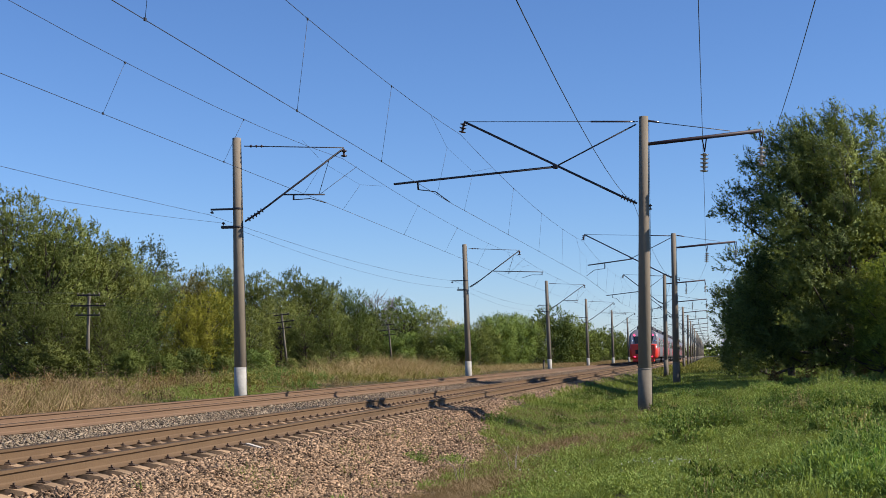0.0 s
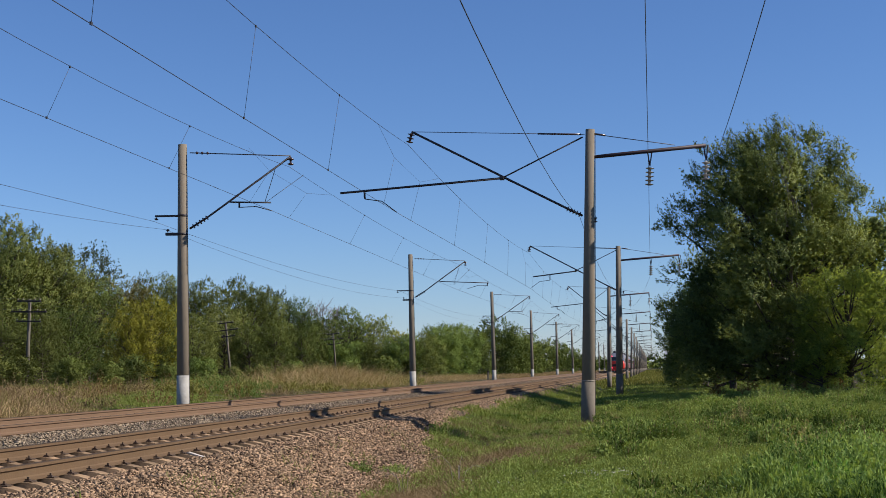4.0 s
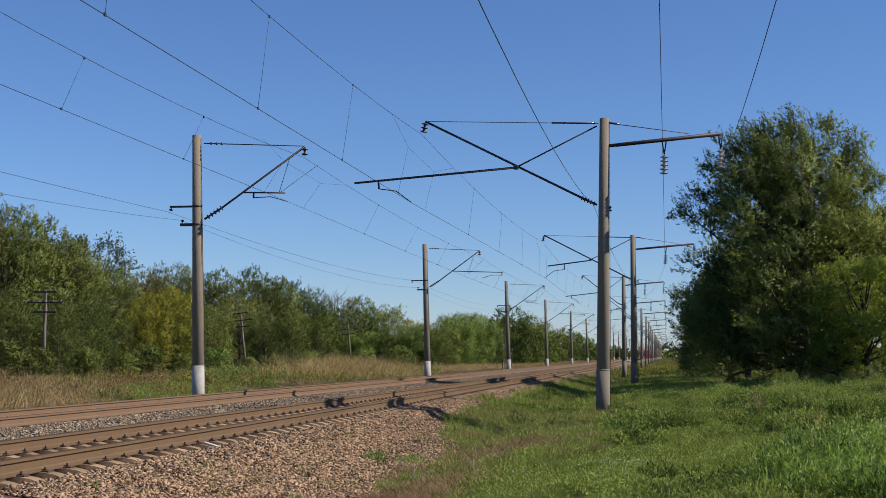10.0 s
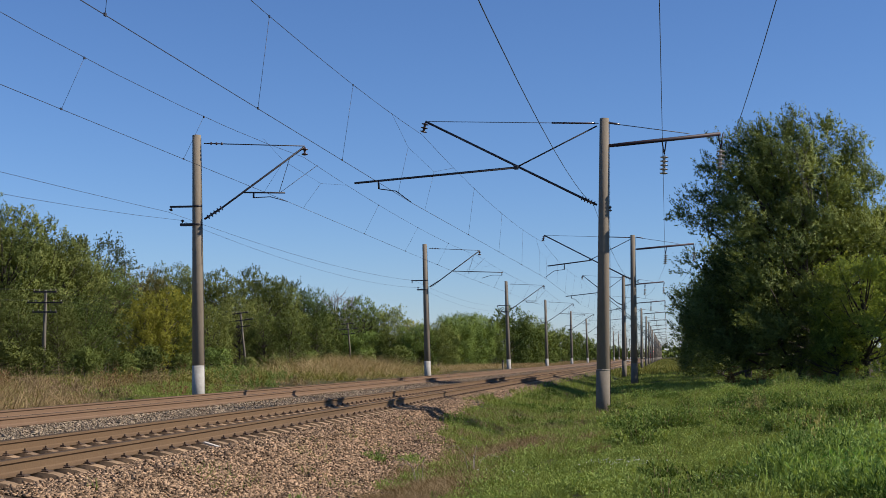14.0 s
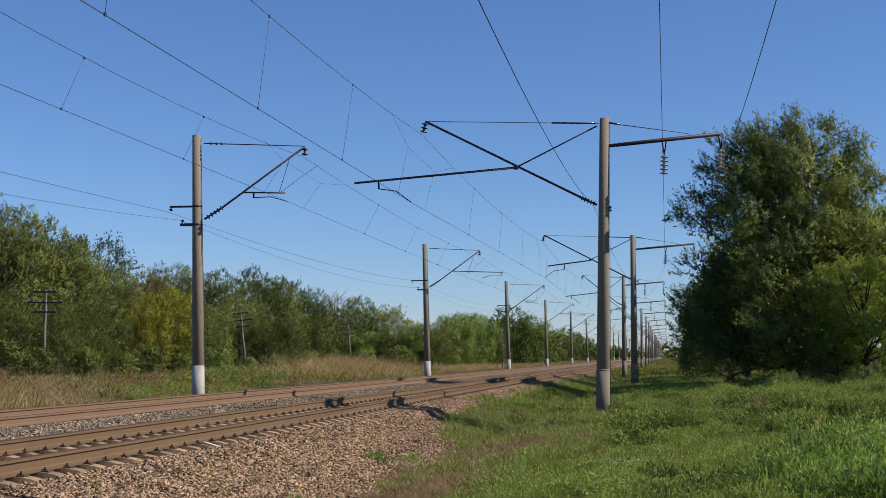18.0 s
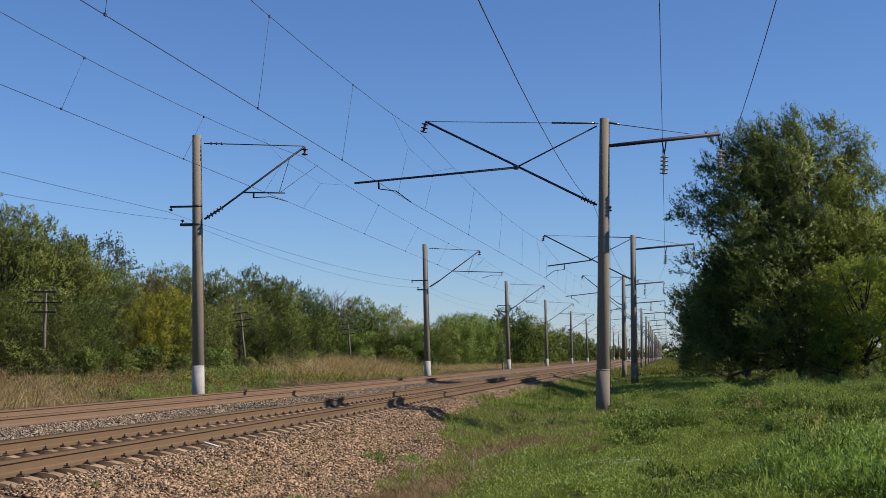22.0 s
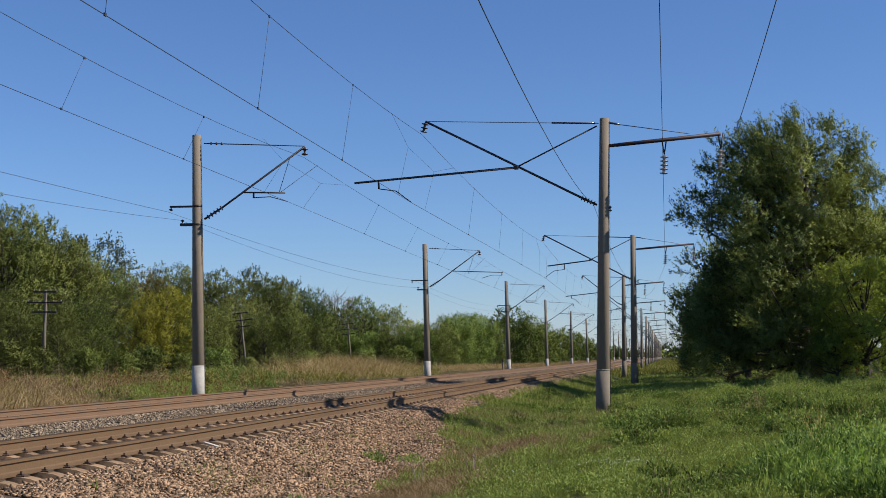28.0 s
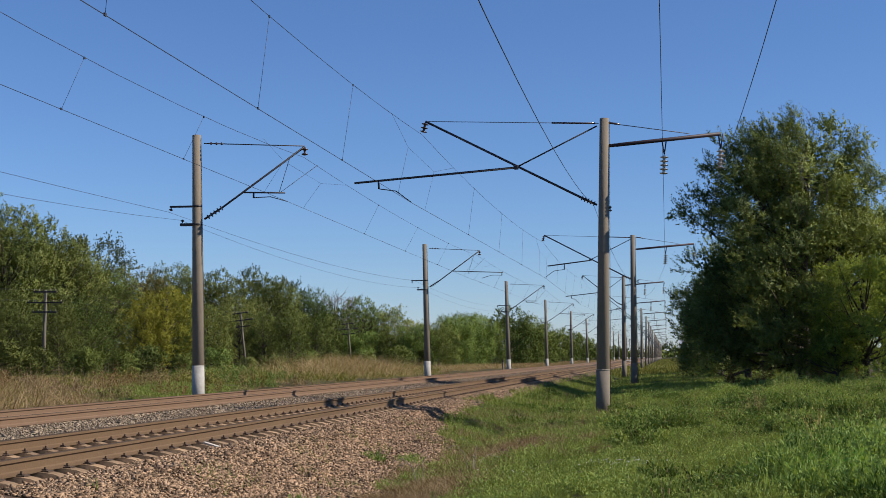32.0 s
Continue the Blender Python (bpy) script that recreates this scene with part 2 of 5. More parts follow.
# ---- the two tracks ----
TRACK_Y0, TRACK_Y1, STEP = -20.0, 1700.0, 0.543
RAIL = [(-0.075, -0.18), (0.075, -0.18), (0.075, -0.168), (0.018, -0.148), (0.009, -0.13), (0.009, -0.055), (0.0365, -0.04), (0.0375, -0.008),
        (0.029, -0.001), (-0.029, -0.001), (-0.0375, -0.008), (-0.0365, -0.04), (-0.009, -0.055), (-0.009, -0.13), (-0.018, -0.148), (-0.075, -0.168)]


def rail_bm(y0, y1):
    bm = bmesh.new()
    rows = [[bm.verts.new((x, y, z)) for x, z in RAIL] for y in (y0, y1)]
    n = len(RAIL)
    for j in range(n):
        f = bm.faces.new((rows[0][j], rows[0][(j + 1) % n], rows[1][(j + 1) % n], rows[1][j]))
        f.material_index = 1 if j in (7, 8, 9) else 0
    bm.faces.new(rows[0])
    bm.faces.new(rows[1][::-1])
    bmesh.ops.recalc_face_normals(bm, faces=bm.faces)
    return bm


def sleeper_bm():
    """Prestressed concrete sleeper: seats under the rails, a waist, ends that fall away; its top is at the rails' foot."""
    bm = bmesh.new()
    prof = [(-1.35, -0.115, 0.085), (-1.04, -0.02, 0.095), (-0.92, 0.0, 0.1), (-0.66, 0.0, 0.1), (-0.42, -0.05, 0.085), (0.42, -0.05, 0.085),
            (0.66, 0.0, 0.1), (0.92, 0.0, 0.1), (1.04, -0.02, 0.095), (1.35, -0.115, 0.085)]
    rows = [[bm.verts.new(p) for p in ((x, -w - 0.04, -0.22), (x, -w, z), (x, w, z), (x, w + 0.04, -0.22))] for x, z, w in prof]
    for r, s in zip(rows, rows[1:]):
        for j in range(3):
            bm.faces.new((r[j], s[j], s[j + 1], r[j + 1]))
    bm.faces.new(rows[0])
    bm.faces.new(rows[-1][::-1])
    bmesh.ops.recalc_face_normals(bm, faces=bm.faces)
    return bm


def clip_bm(k=1.0):
    """Rail clip: plate, bolt and nut beside the rail's foot."""
    bm = slab(bmesh.new(), 0.05, 0.16, -0.065, 0.065, 0.0, 0.014 * k)
    slab(bm, 0.06, 0.115, -0.02, 0.02, 0.012, 0.028 * k)
    return slab(bm, 0.082, 0.1, -0.009, 0.009, 0.024 * k, 0.052 * k)


def bm_mesh(name, bm, material):
    me = bpy.data.meshes.new(name)
    bm.to_mesh(me)
    bm.free()
    me.materials.append(material)
    return me


def repeat_mesh(name, src, offsets, material):
    """Many copies of a small mesh joined into one."""
    n = len(src.vertices)
    v = np.empty(n * 3, np.float32)
    src.vertices.foreach_get("co", v)
    src.calc_loop_triangles()
    f = np.empty(len(src.loop_triangles) * 3, np.int32)
    src.loop_triangles.foreach_get("vertices", f)
    off = np.asarray(offsets, np.float32)
    V = (v.reshape(1, -1, 3) + off[:, None, :]).reshape(-1, 3)
    F = (f.reshape(1, -1, 3) + (np.arange(len(off)) * n)[:, None, None]).reshape(-1, 3)
    return mesh_np(name, V, F, material)


T_NEAR, T_FAR = -7.64, -12.45
SLEEPER = bm_mesh("sleeper", sleeper_bm(), M_SLEEPER)
CLIP = bm_mesh("rail_clip", clip_bm(), M_CLIP)
LOW_CLIP = bm_mesh("rail_clip", clip_bm(1.15), M_CLIP)


def railway_track(cx, label, rust, seat, n_sleepers, n_clips, clip=CLIP):
    t = thing("railway_track", cx, 0, -0.2, label, "railway track", "tracks of the line")
    for s in (-1, 1):
        r = part("rail", rail_bm(TRACK_Y0, TRACK_Y1), rust, t, "rusty steel rail with a worn bright head")
        r.data.materials.append(M_POLISH)
        r.matrix_local = pose(s * 0.7975, 0, 0.2)
    first = 10.0
    ys = [first + STEP * i for i in range(n_sleepers)]
    rng = random.Random(int(-cx * 10))
    for i, y in enumerate(ys):
        sl = put("sleeper", SLEEPER, t, pose(rng.uniform(-0.015, 0.015), y, seat, 0, 0, rng.uniform(-0.7, 0.7)))
        if i < n_clips:
            for s in (-1, 1):
                for q in (0, 180):
                    if clip is LOW_CLIP and s == 1 and q == 0:
                        continue    # buried in stones
                    put("rail_clip", clip, sl, pose(s * 0.7975, 0, 0, 0, 0, q))
    rest = np.concatenate([first - STEP * np.arange(1, 55), np.arange(first + STEP * n_sleepers, 420, STEP)])
    far = put("sleeper_row", repeat_mesh("sleeper_row", SLEEPER, [(0, y, seat) for y in rest], M_SLEEPERS), t)
    tagged(far, "long row of concrete sleepers", kind="stuff")
    off = [(s * 0.7975 + d, y, seat) for y in np.arange(first + STEP * n_clips, 220, STEP) for s in (-1, 1) for d in (-0.2, 0.0) if clip is CLIP or (s, d) != (1, 0.0)]
    tagged(put("rail_clip_row", repeat_mesh("rail_clip_row", clip, off, M_CLIP), t), "row of iron rail clips", kind="stuff")
    return t


near_track = railway_track(T_NEAR, "railway track of brown rails on concrete sleepers beside the ditch", M_RUST, 0.018, 300, 110)
railway_track(T_FAR, "railway track of light rusty rails sunk in grey stone", M_RUSTFAR, 0.012, 150, 110, LOW_CLIP)
for dx, dy, w in ((1.12, 18.69, 0.16), (1.24, 19.23, 0.07)):
    ob = part("paint_mark", block(-w, w, -0.055, 0.055, -0.01, 0.012), M_PAINT, near_track, "white paint on a sleeper end")
    ob.matrix_local = pose(dx, dy, 0.018 - 0.305 * (dx - 1.04) - 0.008, 0, 16, 0)

# ---- masts of the overhead line ----
def disc_string(bm, p0, p1, n, r):
    """Ribbed insulator from p0 to p1."""
    p0, p1 = Vector(p0), Vector(p1)
    pts, rad = [], []
    for i in range(n):
        for f, q in ((0.1, 0.3), (0.3, 0.35), (0.45, 1.0), (0.6, 0.9), (0.75, 0.35)):
            pts.append(p0.lerp(p1, (i + f) / n))
            rad.append(r * q)
    return tube(bm, pts, rad, 10)


def pole_parts(t, base, top, lean, wash, wash_top):
    """Tapered hollow concrete pole with its washed foot. Heights over the rails; the thing's origin is its foot."""
    h = top - base
    at = lambda z: (math.tan(radians(lean)) * (z - base), 0, z - base)
    rad = lambda z: 0.215 - 0.075 * (z - base) / 9.2
    part("pole", bar([at(base - 0.5), at(base + h * 0.5), at(top)], [rad(base), rad(base + h * 0.5), rad(top)], 24), M_CONCRETE, t, "grey-brown tapered concrete pole")
    part("painted_foot", bar([at(base - 0.4), at(wash_top)], [rad(base) + 0.005, rad(wash_top) + 0.005], 24), wash, t, "flaking whitewashed foot")
    if wash is not M_WHITE:
        part("paint_ring", bar([at(wash_top - 0.015), at(wash_top + 0.025)], rad(wash_top) + 0.008, 24), M_RING, t, "faded pale ring")
    if wash is M_WHITE:
        for z in (5.42, 6.03):
            part("clamp_band", bar([at(z - 0.035), at(z + 0.035)], rad(z) + 0.008, 24), M_STEEL, t)
    part("earth_wire", bar([(at(z)[0] + rad(z) + 0.02, -0.03, z - base) for z in (base, base + h * 0.4, base + h * 0.7, top - 0.1)], 0.008, 5), M_WIRE, t)
    return at, rad


def mast_left(x, y, lean=-1.35, long=False):
    """Mast beside the far track: tie, inclined bracket, registration arm; two small brackets for line wires behind."""
    base = -0.62
    t = thing("catenary_mast", x, y, base, "concrete catenary mast with a whitewashed foot and a slanting bracket", "catenary mast", "masts beside the far track")
    at, rad = pole_parts(t, base, 8.41, lean, M_WHITE, 0.78)
    p = lambda a, z, q=0.0: (a, q, z - base)
    tip = 3.4 if long else 3.5
    part("tie_rod", bar([p(0.05, 8.13), p(tip, 7.95)], 0.018), M_STEEL, t)
    part("tie_insulator", disc_string(bmesh.new(), p(0.2, 8.125), p(0.75, 8.1), 3, 0.05), M_DARKGLAZE, t)
    part("bracket_tube", bar([p(0.1, 5.6), p(0.72, 5.98), p(tip, 7.93)], 0.034, 8), M_STEEL, t, "dark slanting steel bracket tube")
    part("bracket_insulator", disc_string(bmesh.new(), p(0.18, 5.64), p(0.74, 5.99), 5, 0.085), M_DARKGLAZE, t)
    part("wire_insulator", disc_string(bmesh.new(), p(tip, 7.92), p(tip, 7.60), 2, 0.11), M_DARKGLAZE, t)
    if long:
        part("registration_arm", bar([p(1.7, 6.62), p(4.95, 6.5)], 0.026, 8), M_STEEL, t)
        part("hook", bar([p(4.86, 6.5), p(4.86, 6.3)], 0.03), M_STEEL, t)
        part("steady_arm", bar([p(4.86, 6.32), p(4.2, 6.33), p(3.55, 6.14)], 0.016), M_STEEL, t)
    else:
        part("registration_arm", bar([p(1.45, 6.46), p(2.85, 6.42)], 0.026, 8), M_STEEL, t)
        part("hook", bar([p(1.78, 6.45), p(1.78, 6.27)], 0.03), M_STEEL, t)
        part("steady_arm", bar([p(1.78, 6.28), p(2.35, 6.30), p(2.92, 6.14)], 0.016), M_STEEL, t)
    part("hanger", bar([p(3.0, 7.58), p(2.65, 6.43)], 0.011, 5), M_WIRE, t)
    part("hanger", bar([p(3.52, 7.55, 1.6), p(2.68, 6.43)], 0.009, 5), M_WIRE, t)
    part("wire_bracket", block(-1.1, -0.05, -0.04, 0.04, 6.0 - base, 6.06 - base), M_STEEL, t)
    part("wire_bracket", block(-0.72, -0.05, -0.06, 0.06, 5.38 - base, 5.47 - base), M_STEEL, t)
    part("pin_insulator", disc_string(bmesh.new(), p(-1.05, 6.0), p(-1.08, 5.86), 1, 0.07), M_DARKGLAZE, t)
    part("pin_insulator", disc_string(bmesh.new(), p(-0.66, 5.47), p(-0.66, 5.64), 1, 0.06), M_DARKGLAZE, t)
    return t


def mast_right(x, y, reach, lean=0.8, long=True):
    """Mast beside the near track: braced long bracket over the track, and an arm with two insulator strings behind."""
    base = -0.75
    t = thing("catenary_mast", x, y, base, "concrete catenary mast with a braced long bracket and a feeder arm", "catenary mast", "masts beside the near track")
    at, rad = pole_parts(t, base, 8.43, lean, M_GREYWASH, 0.66)
    p = lambda a, z, q=0.0: (a, q, z - base)
    k = reach / 5.55
    part("bracket_tube", bar([p(-0.12, 5.74), p(-0.55, 5.95), p(-5.5 * k, 8.5)], 0.036, 8), M_STEEL, t, "dark slanting steel bracket tube")
    part("bracket_insulator", disc_string(bmesh.new(), p(-0.16, 5.76), p(-0.62, 5.98), 5, 0.09), M_DARKGLAZE, t)
    part("brace", bar([p(-2.63 * k, 6.96), p(-0.1, 8.2)], 0.024), M_STEEL, t)
    part("node_clamp", block(-2.7 * k, -2.55 * k, -0.07, 0.07, 6.9 - base, 7.03 - base, 0.015), M_STEEL, t)
    part("tie_rod", bar([p(-0.04, 8.28), p(-5.5 * k, 8.5)], 0.011), M_STEEL, t)
    part("tie_insulator", bar([p(-0.15, 8.285), p(-1.5, 8.34)], 0.028, 8), M_DARKGLAZE, t)
    part("wire_insulator", disc_string(bmesh.new(), p(-5.5 * k, 8.47), p(-5.58 * k, 8.12), 3, 0.12), M_DARKGLAZE, t)
    if long:
        part("registration_tube", bar([p(-2.63 * k, 6.96), p(-7.8 * k, 6.58)], 0.036, 8), M_STEEL, t)
        part("hook", bar([p(-7.02 * k, 6.62), p(-7.0 * k, 6.38)], 0.032), M_STEEL, t)
        part("steady_arm", bar([p(-7.0 * k, 6.38), p(-6.45 * k, 6.3), p(-5.97 * k, 5.94)], 0.017), M_STEEL, t)
    else:
        part("registration_tube", bar([p(-2.63 * k, 6.92), p(-5.3 * k, 6.6)], 0.036, 8), M_STEEL, t)
        part("hook", bar([p(-4.25 * k, 6.7), p(-4.25 * k, 6.38)], 0.032), M_STEEL, t)
        part("steady_arm", bar([p(-4.25 * k, 6.38), p(-4.9 * k, 6.3), p(-5.4 * k, 5.94)], 0.017), M_STEEL, t)
    part("feeder_arm", bar([p(0.15, 7.56), p(0.75, 7.61), p(3.65, 7.85)], [0.05, 0.06, 0.06], 8), M_MAROON, t, "dark red steel feeder arm")
    part("feeder_tie", bar([p(0.12, 8.3), p(2.72, 7.88)], 0.013), M_WIRE, t)
    part("feeder_tie_insulator", bar([p(0.2, 8.3), p(0.6, 8.235)], 0.032, 8), M_DARKGLAZE, t)
    for a in (1.95, 3.65):
        zt = 7.56 + 0.08 * a
        part("hanger_bracket", tube(bar([p(a - 0.07, zt), p(a, zt - 0.46)], 0.022), [p(a + 0.07, zt), p(a, zt - 0.46)], 0.022), M_MAROON, t)
        part("insulator_string", disc_string(bmesh.new(), p(a, zt - 0.48), p(a - 0.03, zt - 1.1), 5, 0.135), M_CERAMIC, t, "string of pale porcelain discs")
    part("wire_bracket", bar([p(0.1, 5.62), p(0.3, 5.62)], 0.02), M_STEEL, t)
    part("pin_insulator", disc_string(bmesh.new(), p(0.28, 5.72), p(0.28, 5.5), 2, 0.06), M_DARKGLAZE, t)
    return t


L_X, L_Y0, L_STEP = -15.12, 41.8, 43.6
mL = mast_left(L_X, L_Y0)
mM = mast_left(L_X - 0.22, L_Y0 + L_STEP, -1.5, True)
left_y = [L_Y0 + L_STEP * i for i in range(-1, 22)]
for i, y in enumerate(left_y):
    if i not in (1, 2):
        copy_thing((mM, mL)[i % 2], pose(L_X - (0.2 if i == 4 else 0.04), y, -0.62, 0, 0.4 * math.sin(i * 1.7), 0))
R1 = (-1.95, 41.0)
mR = mast_right(*R1, 5.55)
copy_thing(mR, pose(-1.95, 0.6, -0.75))
mast_right(-1.95, 81.3, 5.45, -0.1, False)
mS = mast_right(-3.85, 122.5, 3.75, lean=0.0)
right_y = [122.5 + 41.9 * i for i in range(21)]
mT = mast_right(-3.8, right_y[1], 3.75, 0.2, False)
for i, y in enumerate(right_y[2:]):
    copy_thing((mS, mT)[i % 2], pose(-3.8, y, -0.75, 0, 0.5 * math.sin(i * 1.3), 0))


# ---- wires ----
def span(p0, p1, sag, n=9):
    p0, p1 = Vector(p0), Vector(p1)
    return [p0.lerp(p1, i / n) - Vector((0, 0, 4 * sag * (i / n) * (1 - i / n))) for i in range(n + 1)]


def catenary(cx, ys, mess_x, mess_z, cont_z, sag, stagger, first_sign, label, group, drops, spring, first):
    """Messenger, contact wire and droppers, span by span."""
    for i, (y0, y1) in enumerate(zip(ys, ys[1:])):
        s = first_sign * (-1) ** i
        a, b = (mess_x(i), y0, mess_z), (mess_x(i + 1), y1, mess_z)
        c, d = (cx + s * stagger, y0, cont_z), (cx - s * stagger, y1, cont_z)
        low = sag
        if i == 0:
            # the first span hangs from a support of another height
            a, c, low = (first[0], y0, first[1]), (first[2], y0, first[3]), first[4]
        t = thing("overhead_wire", 0, y0, cont_z, label, "overhead wire", group)
        o = Vector((0, y0, cont_z))
        upper = span(a, b, low, 12)
        part("messenger_wire", bar([v - o for v in upper], 0.0065, 5), M_WIRE, t)
        part("contact_wire", bar([Vector(c) - o, Vector(d) - o], 0.007, 5), M_WIRE, t)
        if i < 8:
            for f in drops[0 if i == 0 else 1]:
                top = Vector(a).lerp(Vector(b), f) - Vector((0, 0, 4 * low * f * (1 - f)))
                foot = Vector(c).lerp(Vector(d), f)
                part("dropper", bar([top - o, foot - o], 0.0045, 4), M_WIRE, t)
                part("wire_clamp", block(foot.x - o.x - 0.012, foot.x - o.x + 0.012, foot.y - o.y - 0.03, foot.y - o.y + 0.03, foot.z - o.z - 0.015, foot.z - o.z + 0.03), M_WIRE, t)
                part("wire_clamp", block(top.x - o.x - 0.012, top.x - o.x + 0.012, top.y - o.y - 0.03, top.y - o.y + 0.03, top.z - o.z - 0.03, top.z - o.z + 0.015), M_WIRE, t)


        if 0 < i < 8:
            # spring wire under the support, with two short droppers and a stay
            dip = spring
            at = lambda u: Vector(a) + (Vector(b) - Vector(a)) * (u / (y1 - y0)) - Vector((0, 0, sag * 4 * abs(u) / (y1 - y0)))
            under = lambda u, z: Vector((a[0], y0 + u, z))
            cw = lambda u: Vector(c) + (Vector(d) - Vector(c)) * (abs(u) / (y1 - y0))
            pts = [at(-4.6), under(-2.3, dip + 0.12), under(2.2, dip), at(6.0)]
            part("spring_wire", bar([v - o for v in pts], 0.004, 4), M_WIRE, t)
            for u, z in ((-2.3, dip + 0.12), (2.2, dip)):
                w = cw(u)
                part("dropper", bar([under(u, z) - o, Vector((w.x, y0 + u, w.z)) - o], 0.004, 4), M_WIRE, t)


near_ys = [0.6, 41.0, 81.3] + right_y
catenary(T_NEAR, near_ys, lambda i: (-7.95, -7.56, -7.42)[i] if i < 3 else -7.5, 8.08, 5.92, 0.38, 0.26, 1, "near-track catenary wire with droppers", "wires over the near track", ((0.06, 0.235, 0.41, 0.59, 0.765), (0.28, 0.5, 0.72)), 7.2, (-7.47, 8.38, -7.49, 5.75, 0.56))
catenary(T_FAR, left_y, lambda i: -12.9 if i == 0 else (-12.02 if i % 2 == 0 else -11.65), 7.58, 6.16, 0.28, 0.2, -1, "far-track catenary wire with droppers", "wires over the far track", ((0.05, 0.21, 0.37, 0.5, 0.63, 0.79), (0.275, 0.487, 0.71)), 7.0, (-12.3, 9.1, -12.59, 6.3, 0.92))


def line_wire(xs, ys, zs, sags, label, r=0.006):
    """A wire from support to support; past the end of zs and sags their last value holds."""
    z0 = zs[0]
    t = thing("line_wire", xs(0), ys[0], z0, label, "wire", "line wires")
    o = Vector((xs(0), ys[0], z0))
    pick = lambda v, i: v[min(i, len(v) - 1)]
    for i, (y0, y1) in enumerate(zip(ys, ys[1:])):
        if i < 12:
            part("wire_span", bar([v - o for v in span((xs(i), y0, pick(zs, i)), (xs(i + 1), y1, pick(zs, i + 1)), pick(sags, i), 12)], r, 5), M_WIRE, t)


line_wire(lambda i: L_X - 1.16, left_y, (5.59, 5.86, 6.03, 5.95), (0.18, 0.36), "thin line wire on mast brackets")
line_wire(lambda i: L_X - 0.74, left_y, (5.36, 5.58, 5.55), (0.64, 0.5), "thin line wire on pin insulators", 0.005)
rx = lambda a: (lambda i: (-1.95 if i < 3 else -3.8) + a)
line_wire(rx(1.91), near_ys, (6.68, 6.62), (0.5,), "feeder wire under insulator strings", 0.007)
line_wire(lambda i: 1.36 if i == 0 else rx(3.62)(i), near_ys, (6.0, 6.76), (0.55,), "feeder wire under insulator strings", 0.007)
line_wire(lambda i: -1.73 if i == 0 else rx(-0.22)(i), near_ys, (5.1, 5.74), (0.65, 0.42), "feeder wire beside the concrete masts", 0.0065)

# ---- stones, grass, herbs ----
def turned(v, rng, n):
    """Turns n copies of the points v (n, k, 3), each at random."""
    q = rng.normal(size=(n, 4))
    q /= np.linalg.norm(q, axis=1, keepdims=True)
    w, x, y, z = q.T
    R = np.stack([1 - 2 * (y * y + z * z), 2 * (x * y - z * w), 2 * (x * z + y * w), 2 * (x * y + z * w), 1 - 2 * (x * x + z * z), 2 * (y * z - x * w),
                  2 * (x * z - y * w), 2 * (y * z + x * w), 1 - 2 * (x * x + y * y)], -1).reshape(n, 3, 3)
    return np.einsum("nij,nkj->nki", R, v)


def grass_edge(y):
    """Where the stones end and the grass begins, uneven along the line."""
    e = np.interp(y, [14, 18.4, 21, 24, 27, 30, 33, 38, 42, 47, 52, 75], [-3.5, -3.8, -4.3, -4.0, -4.35, -5.0, -5.5, -5.75, -6.25, -5.6, -5.9, -5.9])
    return e + 0.12 * wave(np.asarray(y) * 0, y, 3.0, 5)


CHIP_V = np.array([(-1, -1, -0.7), (1, -1, -0.7), (-1, 1, -0.7), (1, 1, -0.7), (-0.9, 0, 0.9), (0.9, 0, 0.9)], float)
CHIP_F = np.array([(0, 2, 3), (0, 3, 1), (0, 1, 5), (0, 5, 4), (2, 4, 5), (2, 5, 3), (0, 4, 2), (1, 3, 5)])


def stones(name, xy, height, size, material, seed):
    """Broken chips of stone: uneven wedges, longer than thick."""
    rng = np.random.RandomState(seed)
    n = len(xy)
    v = CHIP_V[None] * rng.uniform(0.5, 1.2, (n, 6, 3)) * np.stack([rng.uniform(0.8, 1.9, n), rng.uniform(0.6, 1.15, n), rng.uniform(0.3, 0.7, n)], -1)[:, None]
    v = turned(v * (size * np.exp(rng.normal(-0.12, 0.24, n)))[:, None, None], rng, n)
    v[..., 2] *= 0.6
    v += np.stack([xy[:, 0], xy[:, 1], height(xy[:, 0], xy[:, 1]) + rng.uniform(-0.6, 0.95, n) * size], -1)[:, None]
    f = CHIP_F[None] + (np.arange(n) * 6)[:, None, None]
    return new(name, mesh_np(name, v.reshape(-1, 3), f.reshape(-1, 3), material))


def scatter(n, x0, x1, y0, y1, seed, power=1.0):
    """Points over a strip, thinning with distance."""
    rng = np.random.RandomState(seed)
    u = rng.uniform(0, 1, n)
    if power == 1.0:
        y = y0 + (y1 - y0) * u
    else:
        a, b = y0 ** (1 - power), y1 ** (1 - power)
        y = (a + (b - a) * u) ** (1 / (1 - power))
    return np.stack([rng.uniform(x0, x1, n), y], -1)


